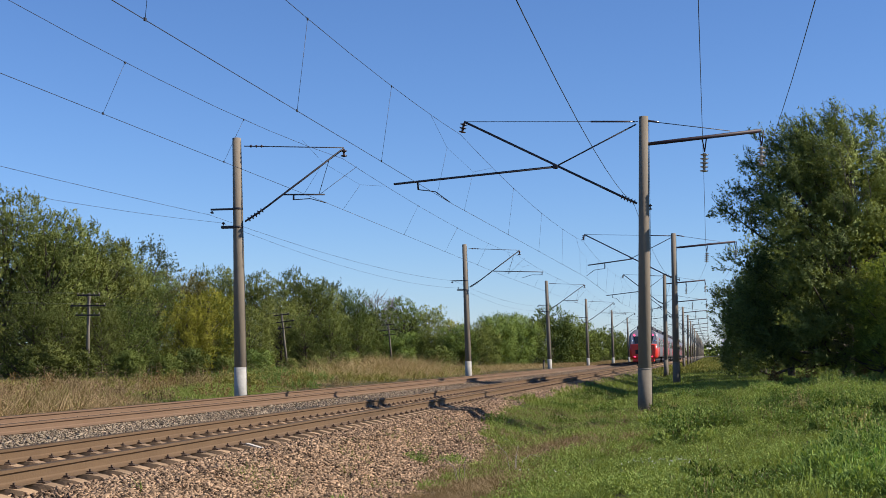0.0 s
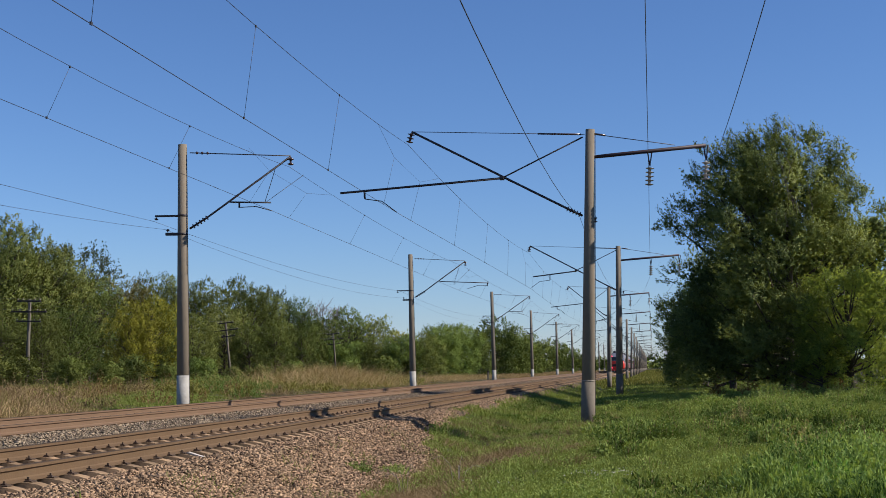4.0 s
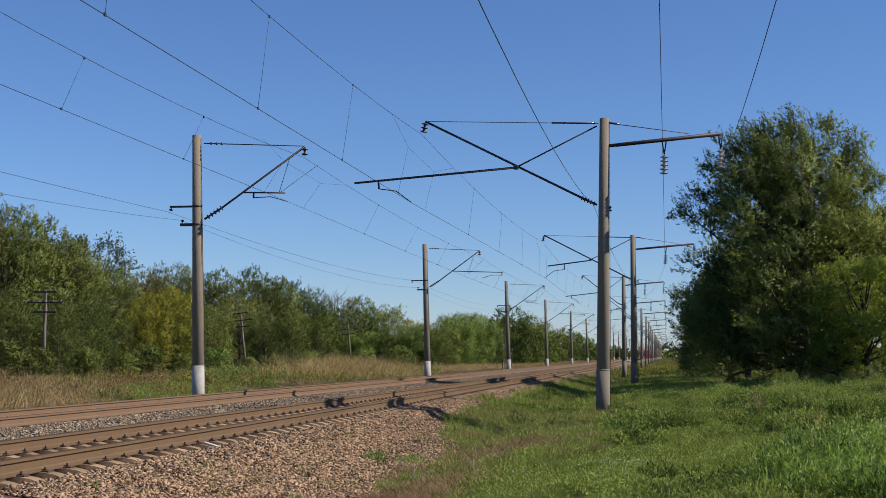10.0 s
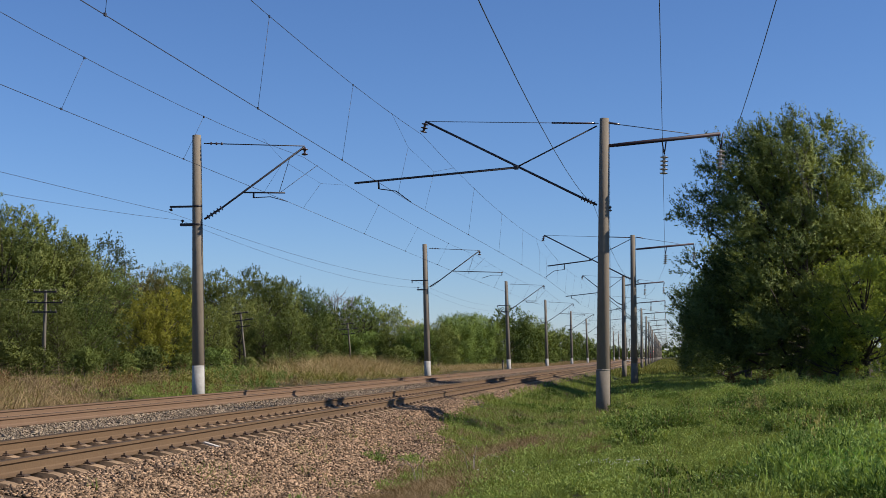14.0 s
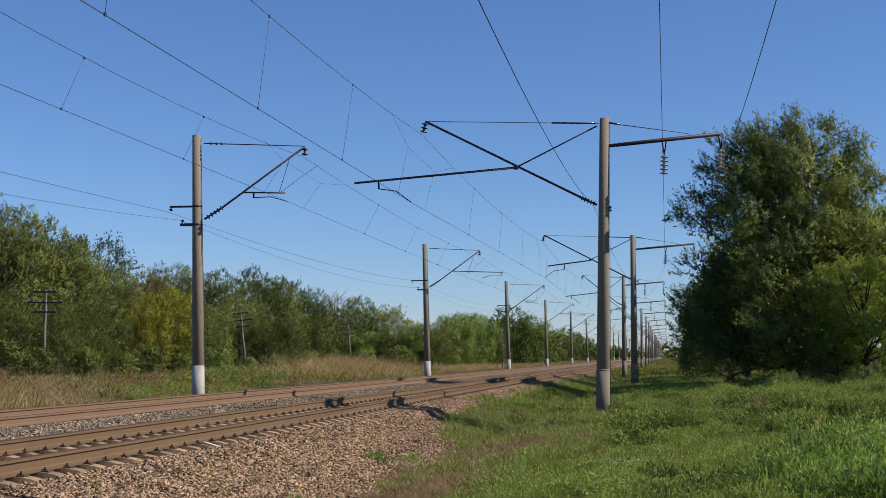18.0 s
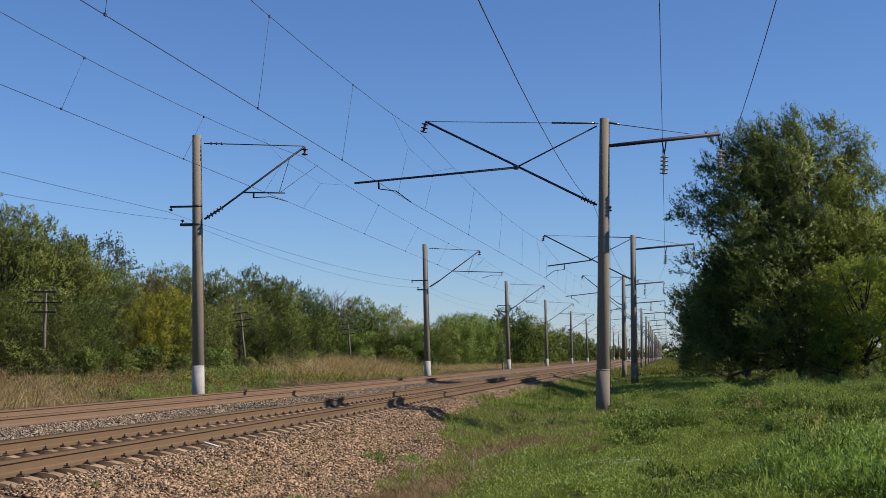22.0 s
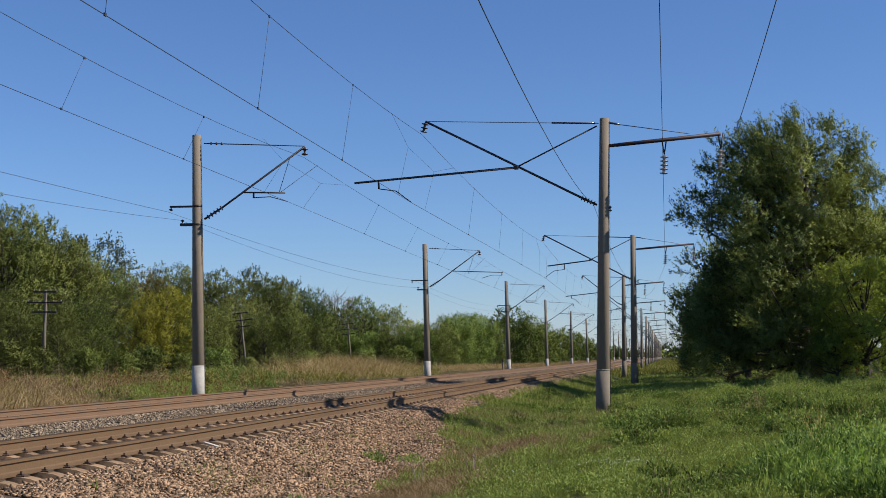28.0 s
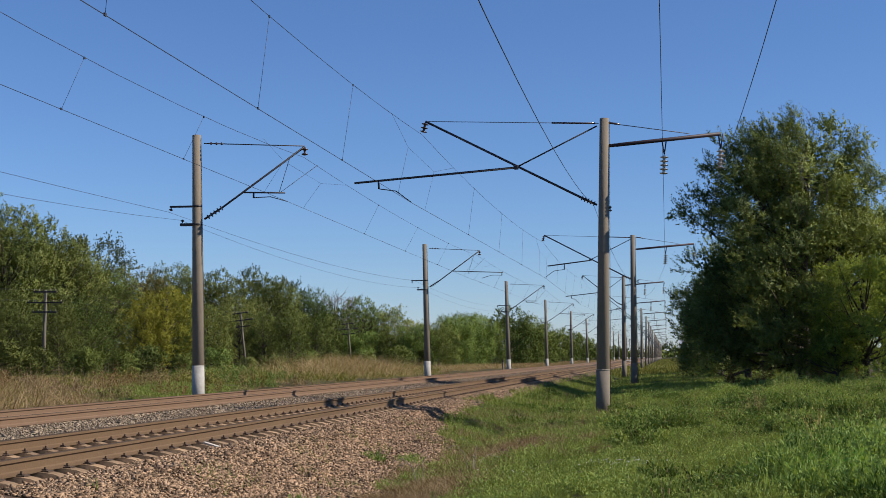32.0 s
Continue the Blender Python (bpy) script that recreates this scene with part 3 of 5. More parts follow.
p = scatter(125000, -6.55, -3.2, 12.0, 46, 11, 1.7)
p = p[p[:, 0] < grass_edge(p[:, 1]) + 0.12 + 0.2 * wave(p[:, 0], p[:, 1], 1.2, 7)]
tagged(stones("ballast_slope", p, topz, 0.025, M_STONE, 12), "brown crushed stones on the bed's slope", "ballast", kind="stuff")
p = np.concatenate([scatter(32000, -11.45, -8.75, 13, 75, 13, 1.7), scatter(9000, -11.45, -8.75, 70, 190, 23, 1.5)])
tagged(stones("ballast_between", p, bz, 0.026, M_GREYSTONE, 14), "grey crushed stones between the tracks", "ballast", kind="stuff")
p = np.concatenate([scatter(7000, -8.3, -7.0, 11, 50, 15, 1.6), scatter(9000, -6.72, -6.2, 11, 60, 16, 1.6), scatter(4000, -6.4, -5.2, 46, 110, 22, 1.6), scatter(6000, -6.3, -5.55, 33, 60, 25, 1.4), scatter(3500, -9.1, -8.55, 13, 55, 19, 1.6), scatter(4500, -9.1, -6.1, 50, 150, 24, 1.5)])
tagged(stones("ballast_in_track", p, lambda x, y: bz(x, y) - 0.02, 0.028, M_STONE, 17), "brown stones between the sleepers", "ballast", kind="stuff")
p = np.concatenate([scatter(9000, -13.05, -11.85, 15, 80, 18, 1.6), scatter(4000, -14.8, -13.5, 20, 80, 20, 1.6)])
tagged(stones("ballast_far_track", p, bz, 0.026, M_GREYSTONE, 21), "grey stones packed round the far rails", "ballast", kind="stuff")


def blades(name, xy, height, tall, width, lean, material, seed, bend=0.0, uneven=0.3, patch=0.9):
    """Upright leaves of grass: one narrow leaning triangle each."""
    rng = np.random.RandomState(seed)
    n = len(xy)
    a, b = rng.uniform(0, 6.283, n), rng.uniform(0, 6.283, n)
    h = tall * rng.uniform(0.45, 1.2, n) * np.clip(1 + uneven * wave(xy[:, 0], xy[:, 1], patch, seed), 0.15, 2)
    w = width * rng.uniform(0.6, 1.3, n)
    z = height(xy[:, 0], xy[:, 1]) - 0.02
    base = np.stack([xy[:, 0], xy[:, 1], z], -1)
    side = np.stack([np.cos(a), np.sin(a), a * 0], -1) * w[:, None] / 2
    out = np.stack([np.cos(b), np.sin(b), b * 0], -1)
    reach = (h * lean * rng.uniform(0.1, 1.0, n))[:, None]
    tip = base + out * reach * (1 + bend) + np.stack([b * 0, b * 0, h * (1 - 0.4 * bend)], -1)
    v = np.stack([base - side, base + side, tip], 1)
    f = np.arange(n * 3).reshape(n, 3)
    return new(name, mesh_np(name, v.reshape(-1, 3), f, material))


M_GRASS = foliage("meadow grass", [(0.055, 0.091, 0.016), (0.153, 0.197, 0.043), (0.234, 0.274, 0.066), (0.131, 0.213, 0.030)], 0.22, 0.5)
M_GRASSFAR = foliage("verge grass", [(0.058, 0.086, 0.013), (0.167, 0.173, 0.045), (0.267, 0.247, 0.075), (0.113, 0.167, 0.027)], 0.3, 0.25)
M_DRY = foliage("dry grass", [(0.159, 0.114, 0.046), (0.277, 0.202, 0.100), (0.395, 0.290, 0.153), (0.295, 0.203, 0.090)], 0.2, 0.6)
M_REED = foliage("tall dry reeds", [(0.190, 0.135, 0.055), (0.320, 0.240, 0.117), (0.450, 0.345, 0.180), (0.320, 0.225, 0.100)], 0.25, 0.6)
M_HEADS = foliage("dry seed heads", [(0.140, 0.088, 0.048), (0.249, 0.165, 0.096), (0.359, 0.242, 0.144)], 0.15, 0.8)
M_RUSSET = foliage("russet weeds", [(0.082, 0.063, 0.022), (0.167, 0.105, 0.044), (0.252, 0.148, 0.066)], 0.2, 0.6)
M_HERB = foliage("broad herb leaves", [(0.044, 0.092, 0.018), (0.171, 0.234, 0.058), (0.285, 0.345, 0.092), (0.120, 0.228, 0.039)], 0.3, 0.4, 0.7, 0.5, 0.04)
M_BUSH = foliage("bright shrub leaves", [(0.050, 0.088, 0.021), (0.131, 0.188, 0.048), (0.199, 0.263, 0.070), (0.107, 0.190, 0.041)], 0.3, 0.5, single=0.25)
M_STRAW = foliage("bare stalks", [(0.082, 0.063, 0.022), (0.196, 0.147, 0.074), (0.310, 0.230, 0.126), (0.148, 0.093, 0.041)], 0.15, 0.5)


def meadow(p):
    """Where grass grows: off the stones and thin on bare patches."""
    rng = np.random.RandomState(len(p))
    x, y = p[:, 0], p[:, 1]
    edge = grass_edge(y) + 0.15 * wave(x, y, 0.9, 6)
    bare = np.exp(-((x + 2.95 - 0.1 * (y - 26.5)) ** 2 / 0.22 + (y - 26.5) ** 2 / 6)) * 1.5 + np.exp(-((x + 3.6) ** 2 / 0.5 + (y - 18.4) ** 2 / 9)) * 1.5
    bare = bare + 1.1 * np.exp(-((x - 3.8) ** 2 / 0.7 + (y - 29) ** 2 / 3)) + 1.3 * np.exp(-((x + 2.65 - 0.38 * (y - 25.4)) ** 2 / 0.05 + (y - 25.4) ** 2 / 2.2))
    bare = bare + 0.75 * np.exp(-((x + 2.9) ** 2 / 0.5 + (y - 17.3) ** 2 / 6))
    keep = (x > edge) & (rng.uniform(0, 1, len(p)) > bare) & (rng.uniform(0, 1, len(p)) < 0.75 + 0.5 * wave(x, y, 0.8, 9) + 0.4 * wave(x, y, 2.6, 10))
    return p[keep]


p = meadow(scatter(640000, -6.4, 7.5, 14.0, 47, 30, 1.9))
p = p[np.abs(p[:, 0] + 1.2) < 2.2 + p[:, 1] * 0.22]
tagged(blades("grass", p, topz, 0.115, 0.015, 1.0, M_GRASS, 31, 0.35, 0.85, 0.5), "lush green roadside grass", "grass", kind="stuff")
r = np.random.RandomState(174)
p = np.stack([r.uniform(-4.0, 7.5, 30000), r.uniform(-6, 14, 30000)], -1)
tagged(blades("short_grass", p, gz, 0.12, 0.02, 1.0, M_GRASS, 175, 0.35, 0.8, 0.6), "short green grass beside the line", "grass", kind="stuff")
p = meadow(scatter(40000, -5.6, 7.5, 12.0, 45, 32, 2.2))
p = p[wave(p[:, 0], p[:, 1], 3.2, 33) > -0.1]
tagged(blades("tall_grass", p, topz, 0.25, 0.015, 0.8, M_GRASS, 34, 0.3), "taller tufts of green grass", "grass", kind="stuff")
p = meadow(scatter(220000, -6.0, 14, 42, 130, 35, 2.0))
tagged(blades("verge_grass", p, topz, 0.2, 0.03, 0.7, M_GRASS, 36, 0.2), "green grass along the line", "grass", kind="stuff")
p = scatter(26000, -5.8, 9, 120, 900, 37, 1.5)
tagged(blades("distant_grass", p[p[:, 0] > -5.7], gz, 0.3, 0.14, 0.5, M_GRASSFAR, 38), "green grass far along the line", "grass", kind="stuff")
p = scatter(20000, -4.9, -2.5, 15.5, 28, 39, 1.5)
tagged(blades("dry_stalks", p[p[:, 0] > grass_edge(p[:, 1]) - 0.2], topz, 0.17, 0.008, 1.2, M_STRAW, 40, 0.4, 0.8, 0.6), "dry stalks at the edge of the stones", "grass", kind="stuff")
p = scatter(5000, -5.9, -4.2, 13, 40, 41, 1.5)
p = p[wave(p[:, 0], p[:, 1], 1.9, 42) > 0.45]
tagged(blades("stone_weeds", p, topz, 0.15, 0.014, 0.8, M_GRASS, 43, 0.3), "small green weeds growing between stones", "weeds", kind="stuff")


r = np.random.RandomState(162)
q = r.normal(26.5, 1.5, 3000)
p = np.concatenate([np.stack([r.normal(-3.6, 0.5, 26000), r.normal(18.6, 1.8, 26000)], -1), np.stack([-2.95 + 0.1 * (q - 26.5) + r.normal(0, 0.3, 3000), q], -1)])
p = p[(p[:, 0] > grass_edge(p[:, 1]) - 0.35) & (p[:, 0] < -2.3) & (wave(p[:, 0], p[:, 1], 0.7, 163) + 0.7 * wave(p[:, 0], p[:, 1], 2.1, 165) > -0.1)]
tagged(blades("withered_grass", p, topz, 0.12, 0.011, 1.6, M_STRAW, 164, 0.5, 0.9, 0.5), "withered brown grass at the foot of the stones", "grass", kind="stuff")
p = np.stack([r.normal(-2.9, 0.6, 15000), r.normal(17.4, 1.9, 15000)], -1)
p = p[(p[:, 0] > grass_edge(p[:, 1]) - 0.2) & (p[:, 0] < -1.7) & (wave(p[:, 0], p[:, 1], 0.6, 195) + 0.6 * wave(p[:, 0], p[:, 1], 1.8, 196) > 0.0)]
tagged(blades("brown_grass", p, topz, 0.13, 0.011, 1.5, M_STRAW, 197, 0.5, 0.9, 0.5), "brown dying grass among the green", "grass", kind="stuff")
p = scatter(85000, -5.4, -1.0, 23, 62, 198, 1.6)
p = p[(p[:, 0] > grass_edge(p[:, 1])) & (wave(p[:, 0], p[:, 1], 2.4, 199) + 0.5 * wave(p[:, 0], p[:, 1], 0.8, 200) > 0.0)]
tagged(blades("ditch_straw", p, topz, 0.15, 0.014, 1.1, M_STRAW, 201, 0.4, 0.8, 0.7), "brown straw in the grass of the ditch", "grass", kind="stuff")
M_EARTH = surface("bare brown earth", [(0.096, 0.060, 0.031), (0.159, 0.111, 0.068), (0.222, 0.162, 0.104)], 4, 40, 0.95, bump=0.3, each="island", spread=0.5)
r = np.random.RandomState(160)
q = r.normal(26.5, 1.4, 4200)
p = np.stack([-2.95 + 0.1 * (q - 26.5) + r.normal(0, 0.26, 4200), q], -1)
p = np.concatenate([p, np.stack([r.normal(-3.7, 0.5, 5000), r.normal(19.0, 1.8, 5000)], -1)])
tagged(stones("bare_earth", p, topz, 0.017, M_EARTH, 161), "crumbs of bare brown earth in the grass", "soil", kind="stuff")
q = r.normal(25.4, 0.8, 420)
p = np.stack([-2.65 + 0.38 * (q - 25.4) + r.normal(0, 0.1, 420), q], -1)
tagged(stones("earth_clods", p, topz, 0.036, M_EARTH, 166), "clods and stones of a small eroded bank", "soil", kind="stuff")
p = np.stack([r.normal(3.8, 0.5, 500), r.normal(29, 1.0, 500)], -1)
tagged(blades("withered_patch", p, topz, 0.1, 0.014, 1.5, M_STRAW, 167, 0.5), "withered brown patch in the green grass", "grass", kind="stuff")


def leafy(rng, roots, tips, n, size, slim, heart=None):
    """Leaves along stems: rhombs, (stems * n) of them, with their normals, lying over the mass whose heart is given."""
    k = len(roots)
    t = rng.uniform(0.12, 1.0, (k, n, 1))
    d = tips - roots
    ln = np.linalg.norm(d, axis=1, keepdims=True) + 1e-6
    c = roots[:, None] + d[:, None] * t + rng.normal(0, 0.05, (k, n, 3)) * ln[:, None]
    ax = d[:, None] / ln[:, None] * 0.8 + rng.normal(0, 0.5, (k, n, 3))
    ax /= np.linalg.norm(ax, axis=2, keepdims=True)
    face = rng.normal(size=(k, n, 3))
    lie = face
    if heart is not None:
        way = c - heart[:, None]
        way /= np.linalg.norm(way, axis=2, keepdims=True) + 1e-6
        lie = face * 0.3 + way
        face = face * 0.45 + way
    b = np.cross(ax, face)
    b /= np.linalg.norm(b, axis=2, keepdims=True) + 1e-6
    s = size * rng.uniform(0.6, 1.3, (k, n, 1))
    a0, a1, b0 = c, c + ax * s, b * s * slim / 2
    m = c + ax * s * 0.45
    v = np.stack([a0, m + b0, a1, m - b0], 2).reshape(-1, 3)
    lie = lie / (np.linalg.norm(lie, axis=2, keepdims=True) + 1e-6)
    return v, np.arange(len(v)).reshape(-1, 4), np.repeat(lie.reshape(-1, 3), 4, 0)


def herb_bush(name, x, y, r, h, n, label, seed, leaf=0.062, material=None, category="weeds", slim=0.4):
    """A clump of leafy stems."""
    rng = np.random.RandomState(seed)
    a, q = rng.uniform(0, 6.283, n), r * np.sqrt(rng.uniform(0, 1, n))
    roots = np.stack([q * np.cos(a) * 0.8, q * np.sin(a) * 0.8, np.zeros(n)], -1)
    hh = h * (1 - 0.55 * (q / r) ** 2) * rng.uniform(0.7, 1.1, n)
    tips = roots * 1.35 + np.stack([rng.normal(0, 0.08, n) * h, rng.normal(0, 0.08, n) * h, hh], -1)
    v, f, _ = leafy(rng, roots, tips, 16, leaf, slim)
    z = float(topz(x, y))
    t = thing(name, x, y, z - 0.02, label, category)
    tagged(put("leaves", mesh_np("leaves", v, f, material or M_HERB), t), kind="stuff")
    bm = bmesh.new()
    for i in range(0, n, 3):
        tube(bm, [roots[i], tips[i]], [0.006, 0.003], 4, False)
    tagged(part("stalk", bm, M_LUSH if material is M_LUSH else M_STRAW, t), kind="stuff")
    return t


M_LUSH = foliage("lush weed leaves", [(0.040, 0.088, 0.017), (0.179, 0.262, 0.065), (0.297, 0.387, 0.105), (0.131, 0.263, 0.043)], 0.35, 1.2, 0.6, 0.5, 0.05)
wind_weeds = [herb_bush("weed_clump", 1.95, 17.8, 0.8, 0.8, 330, "leafy green weed clump in the grass", 50, 0.05, M_LUSH)]
wind_weeds += [herb_bush("weed_clump", 2.75, 17.4, 0.75, 0.78, 300, "leafy green weed clump with long leaves", 51, 0.062, M_LUSH)]
herb_bush("weed_clump", 2.45, 19.8, 0.8, 0.6, 160, "leafy green weed clump in the grass", 52, 0.062, M_LUSH)
for x, y, rr, hh in ((1.45, 16.9, 0.6, 0.5), (2.05, 16.4, 0.65, 0.58), (1.7, 15.5, 0.6, 0.42), (2.3, 15.2, 0.6, 0.46)):
    herb_bush("weed_clump", x, y, rr, hh, 210, "slender-leaved green weeds in the grass", int(x * 100), 0.075, M_LUSH, slim=0.26)
herb_bush("weed_clump", 3.4, 22.0, 0.9, 0.6, 160, "leafy green weed clump in the grass", 53, 0.062, M_LUSH)
r = np.random.RandomState(171)
p = np.stack([r.normal(2.6, 0.14, 24), r.normal(16.6, 0.45, 24)], -1)
t = thing("reed_tuft", 2.58, 16.6, float(gz(2.58, 16.6)), "tuft of long pale green reed blades", "grass")
ob = blades("reed_blade", p - np.array([2.58, 16.6]), lambda x, y: x * 0, 0.8, 0.03, 0.6, M_LUSH, 172, 0.3)
ob.parent = t
tagged(ob, kind="stuff")
wind_weeds.append(t)
M_BLEACH = surface("bleached stalks", [(0.221, 0.187, 0.136), (0.340, 0.297, 0.230)], 4, 40, 0.9, bump=0.1)
M_YELLOW = foliage("fading herb", [(0.170, 0.157, 0.047), (0.272, 0.253, 0.096), (0.374, 0.348, 0.145)], 0.3, 1.0)
herb_bush("weed_clump", 2.1, 33.0, 0.35, 0.7, 44, "yellowing tall weeds in the grass", 54, 0.06, M_YELLOW)
herb_bush("weed_clump", 2.6, 28.0, 0.35, 0.4, 20, "yellow flowering weeds in the grass", 55, 0.06, M_YELLOW)
herb_bush("weed_clump", 2.3, 21.6, 0.28, 0.72, 22, "pale yellow dried weeds above the green", 56, 0.075, M_YELLOW)
herb_bush("weed_clump", 3.55, 23.0, 0.1, 0.7, 5, "single brown withered weed stalk", 57, 0.06, M_STRAW)
t = thing("reed_tuft", 1.05, 14.9, float(gz(1.05, 14.9)), "few upright green reed blades in the grass", "grass")
ob = blades("reed_blade", r.normal(0, 0.1, (9, 2)), lambda x, y: x * 0, 0.5, 0.022, 0.35, M_LUSH, 176, 0.2)
ob.parent = t
tagged(ob, kind="stuff")
wind_weeds.append(t)
for x, y, n in ((-3.78, 20.4, 4), (-3.1, 21.4, 5)):
    t = thing("dry_stalks", x, y, float(gz(x, y)), "bleached bent stalks among withered grass", "weeds")
    g = random.Random(int(y * 10))
    for k in range(n):
        dx, dy, hh = g.uniform(-0.35, 0.35), g.uniform(-0.3, 0.3), g.uniform(0.25, 0.5)
        part("stalk", bar([(dx * 0.2, dy * 0.2, -0.03), (dx * 0.4, dy * 0.4, hh * 0.7), (dx * 0.8, dy * 0.8, hh), (dx * 1.4, dy, hh * 0.85)], [0.006, 0.005, 0.004, 0.003], 5), M_BLEACH, t)
M_WEED = foliage("dark weed leaves", [(0.024, 0.050, 0.012), (0.095, 0.140, 0.032), (0.160, 0.214, 0.050), (0.065, 0.122, 0.023)], 0.25, 0.8)
rng = np.random.RandomState(60)
for i in range(160):
    y = 15 + 40 * rng.uniform(0, 1) ** 1.4
    x = rng.uniform(-3.2, 1.5 + y * 0.16)
    if x < -1.0 and y < 28:
        continue
    herb_bush("weed_tuft", x, y, rng.uniform(0.22, 0.6), rng.uniform(0.16, 0.36), 34, "low tuft of green weeds in the grass", 261 + i, rng.uniform(0.035, 0.065), M_WEED if i % 5 < 2 else M_HERB)
for i in range(46):
    y = 27 + 34 * rng.uniform(0, 1) ** 0.8
    x = rng.choice([rng.uniform(-5.2, -2.2), rng.uniform(-1.2, 3.5)])
    herb_bush("weed_tuft", x, y, rng.uniform(0.25, 0.6), rng.uniform(0.15, 0.34), 46, "dark green weeds on the ditch bank", 500 + i, rng.uniform(0.05, 0.075), M_WEED)
for i in range(26):
    y = rng.uniform(48, 62)
    x = 1.0 + (y - 48) * 0.1 + rng.uniform(0, 9)
    herb_bush("weed_tuft", x, y, rng.uniform(0.5, 1.0), rng.uniform(0.35, 0.75), 70, "tall weeds before the trees", 120 + i, 0.075)

for x, y, rr in ((-4.55, 16.1, 0.2), (-4.3, 16.4, 0.35), (-3.85, 16.3, 0.3), (-4.99, 22.4, 0.25), (-4.05, 19.2, 0.3), (-4.5, 23.2, 0.3), (-3.95, 20.6, 0.25)):
    herb_bush("weed_tuft", x, y, rr, 0.2, 60, "bright green tuft among the stones", int(y * 10) + 700, 0.035, M_LUSH, slim=0.3)

rng = np.random.RandomState(230)
for i in range(80):
    y = 22 + 36 * rng.uniform(0, 1) ** 0.9
    x = rng.uniform(-1.0, 1.0 + y * 0.155)
    herb_bush("weed_tuft", x, y, rng.uniform(0.35, 0.8), rng.uniform(0.25, 0.48), 70, "bushy green weeds standing above the grass", 800 + i, rng.uniform(0.05, 0.075), M_HERB if i % 3 else M_WEED, slim=0.5)

# low broad-leaved plants all through the grass
def ground_herbs(name, p, size, label, seed, material):
    r = np.random.RandomState(seed)
    n = len(p)
    root = np.stack([p[:, 0], p[:, 1], gz(p[:, 0], p[:, 1]) + 0.01], -1)
    tip = root + np.stack([r.normal(0, 0.07, n), r.normal(0, 0.07, n), r.uniform(0.05, 0.17, n)], -1)
    v, f, _ = leafy(r, root, tip, 5, size, 0.6)
    tagged(new(name, mesh_np(name, v, f, material)), label, "weeds", kind="stuff")


p = meadow(scatter(95000, -5.6, 7.5, 14.5, 46, 90, 2.0))
p = p[(np.abs(p[:, 0] + 1.2) < 2.0 + p[:, 1] * 0.22) & (wave(p[:, 0], p[:, 1], 1.1, 91) + 0.5 * wave(p[:, 0], p[:, 1], 4.0, 92) > -0.12)]
ground_herbs("low_herbs", p, 0.032, "low clover and herbs in the grass", 93, M_HERB)
p = meadow(scatter(16000, -5.4, 12, 44, 75, 94, 1.8))
ground_herbs("verge_herbs", p[wave(p[:, 0], p[:, 1], 3.0, 95) > 0.0], 0.075, "leafy herbs along the verge", 96, M_HERB)

M_PETAL = foliage("white petals", [(0.518, 0.518, 0.488), (0.606, 0.606, 0.592)], 0.2, 1.0)
r = np.random.RandomState(170)
for fx, fy, fn in ((-0.55, 20.0, 90), (2.55, 23.5, 50), (0.9, 17.0, 40), (-2.19, 19.2, 14)):
    p = np.stack([r.normal(fx, 0.28, fn), r.normal(fy, 0.35, fn)], -1)
    t = thing("flower_patch", fx, fy, float(gz(fx, fy)), "patch of small white flowers in the grass", "flowers")
    root = np.stack([p[:, 0] - fx, p[:, 1] - fy, r.uniform(0.08, 0.15, fn)], -1)
    v, f, _ = leafy(r, root, root + r.normal(0, 0.01, (fn, 3)), 4, 0.018, 0.7)
    tagged(put("blossom", mesh_np("blossom", v, f, M_PETAL), t), kind="stuff")

# dry grass beyond the far track: tan stands, a low green lawn beside the mast, a tall thicket further on
def lawn(x, y):
    """1 on the short green grass round the first mast, 0 outside it."""
    return np.exp(-(((x + 19.5 + 0.22 * (y - 50)) / 2.6) ** 2) ** 2 - (((y - 51) / 10) ** 2) ** 2)


def tan_share(x, y):
    stand = 0.8 + 0.5 * wave(x, y, 6.0, 62) + 0.25 * wave(x, y, 1.8, 61)
    olive = np.exp(-((y - 72) / 11) ** 2 - ((x + 23) / 4.5) ** 2) * 0.7
    return np.clip(stand - 0.75 * lawn(x, y) - olive + 0.3 * (y > 104), 0.03, 0.95)


r = np.random.RandomState(63)
p = scatter(135000, -33, -15.8, 24, 175, 44, 1.5)
tan = r.uniform(0, 1, len(p)) < tan_share(p[:, 0], p[:, 1])
tall = np.interp(p[:, 1], [30, 44, 54, 70, 110], [0.60, 0.5, 0.3, 0.2, 0.2]) * (1 - 0.72 * lawn(p[:, 0], p[:, 1]))
tall *= 1 - 0.75 * np.clip((p[:, 1] - 35) / 4, 0, 1) * np.clip((p[:, 0] + 19.5) / 2, 0, 1)
tagged(blades("dry_grass", p[tan], gz, tall[tan], 0.03, 1.1, M_DRY, 46, 0.4, 0.9, 1.6), "tall dry grass beside the far track", "grass", kind="stuff")
tagged(blades("green_tufts", p[~tan], gz, tall[~tan] * 0.7, 0.034, 0.9, M_GRASSFAR, 59, 0.3, 0.8, 1.3), "green tufts beside the far track", "grass", kind="stuff")
q = np.stack([r.uniform(-24, -15.6, 90000), r.uniform(40, 64, 90000)], -1)
q = q[lawn(q[:, 0], q[:, 1]) > r.uniform(0.1, 1, len(q))]
tagged(blades("lawn_grass", q, gz, 0.12, 0.03, 0.9, M_GRASS, 68, 0.3, 0.5, 0.8), "short bright green grass beside the mast", "grass", kind="stuff")
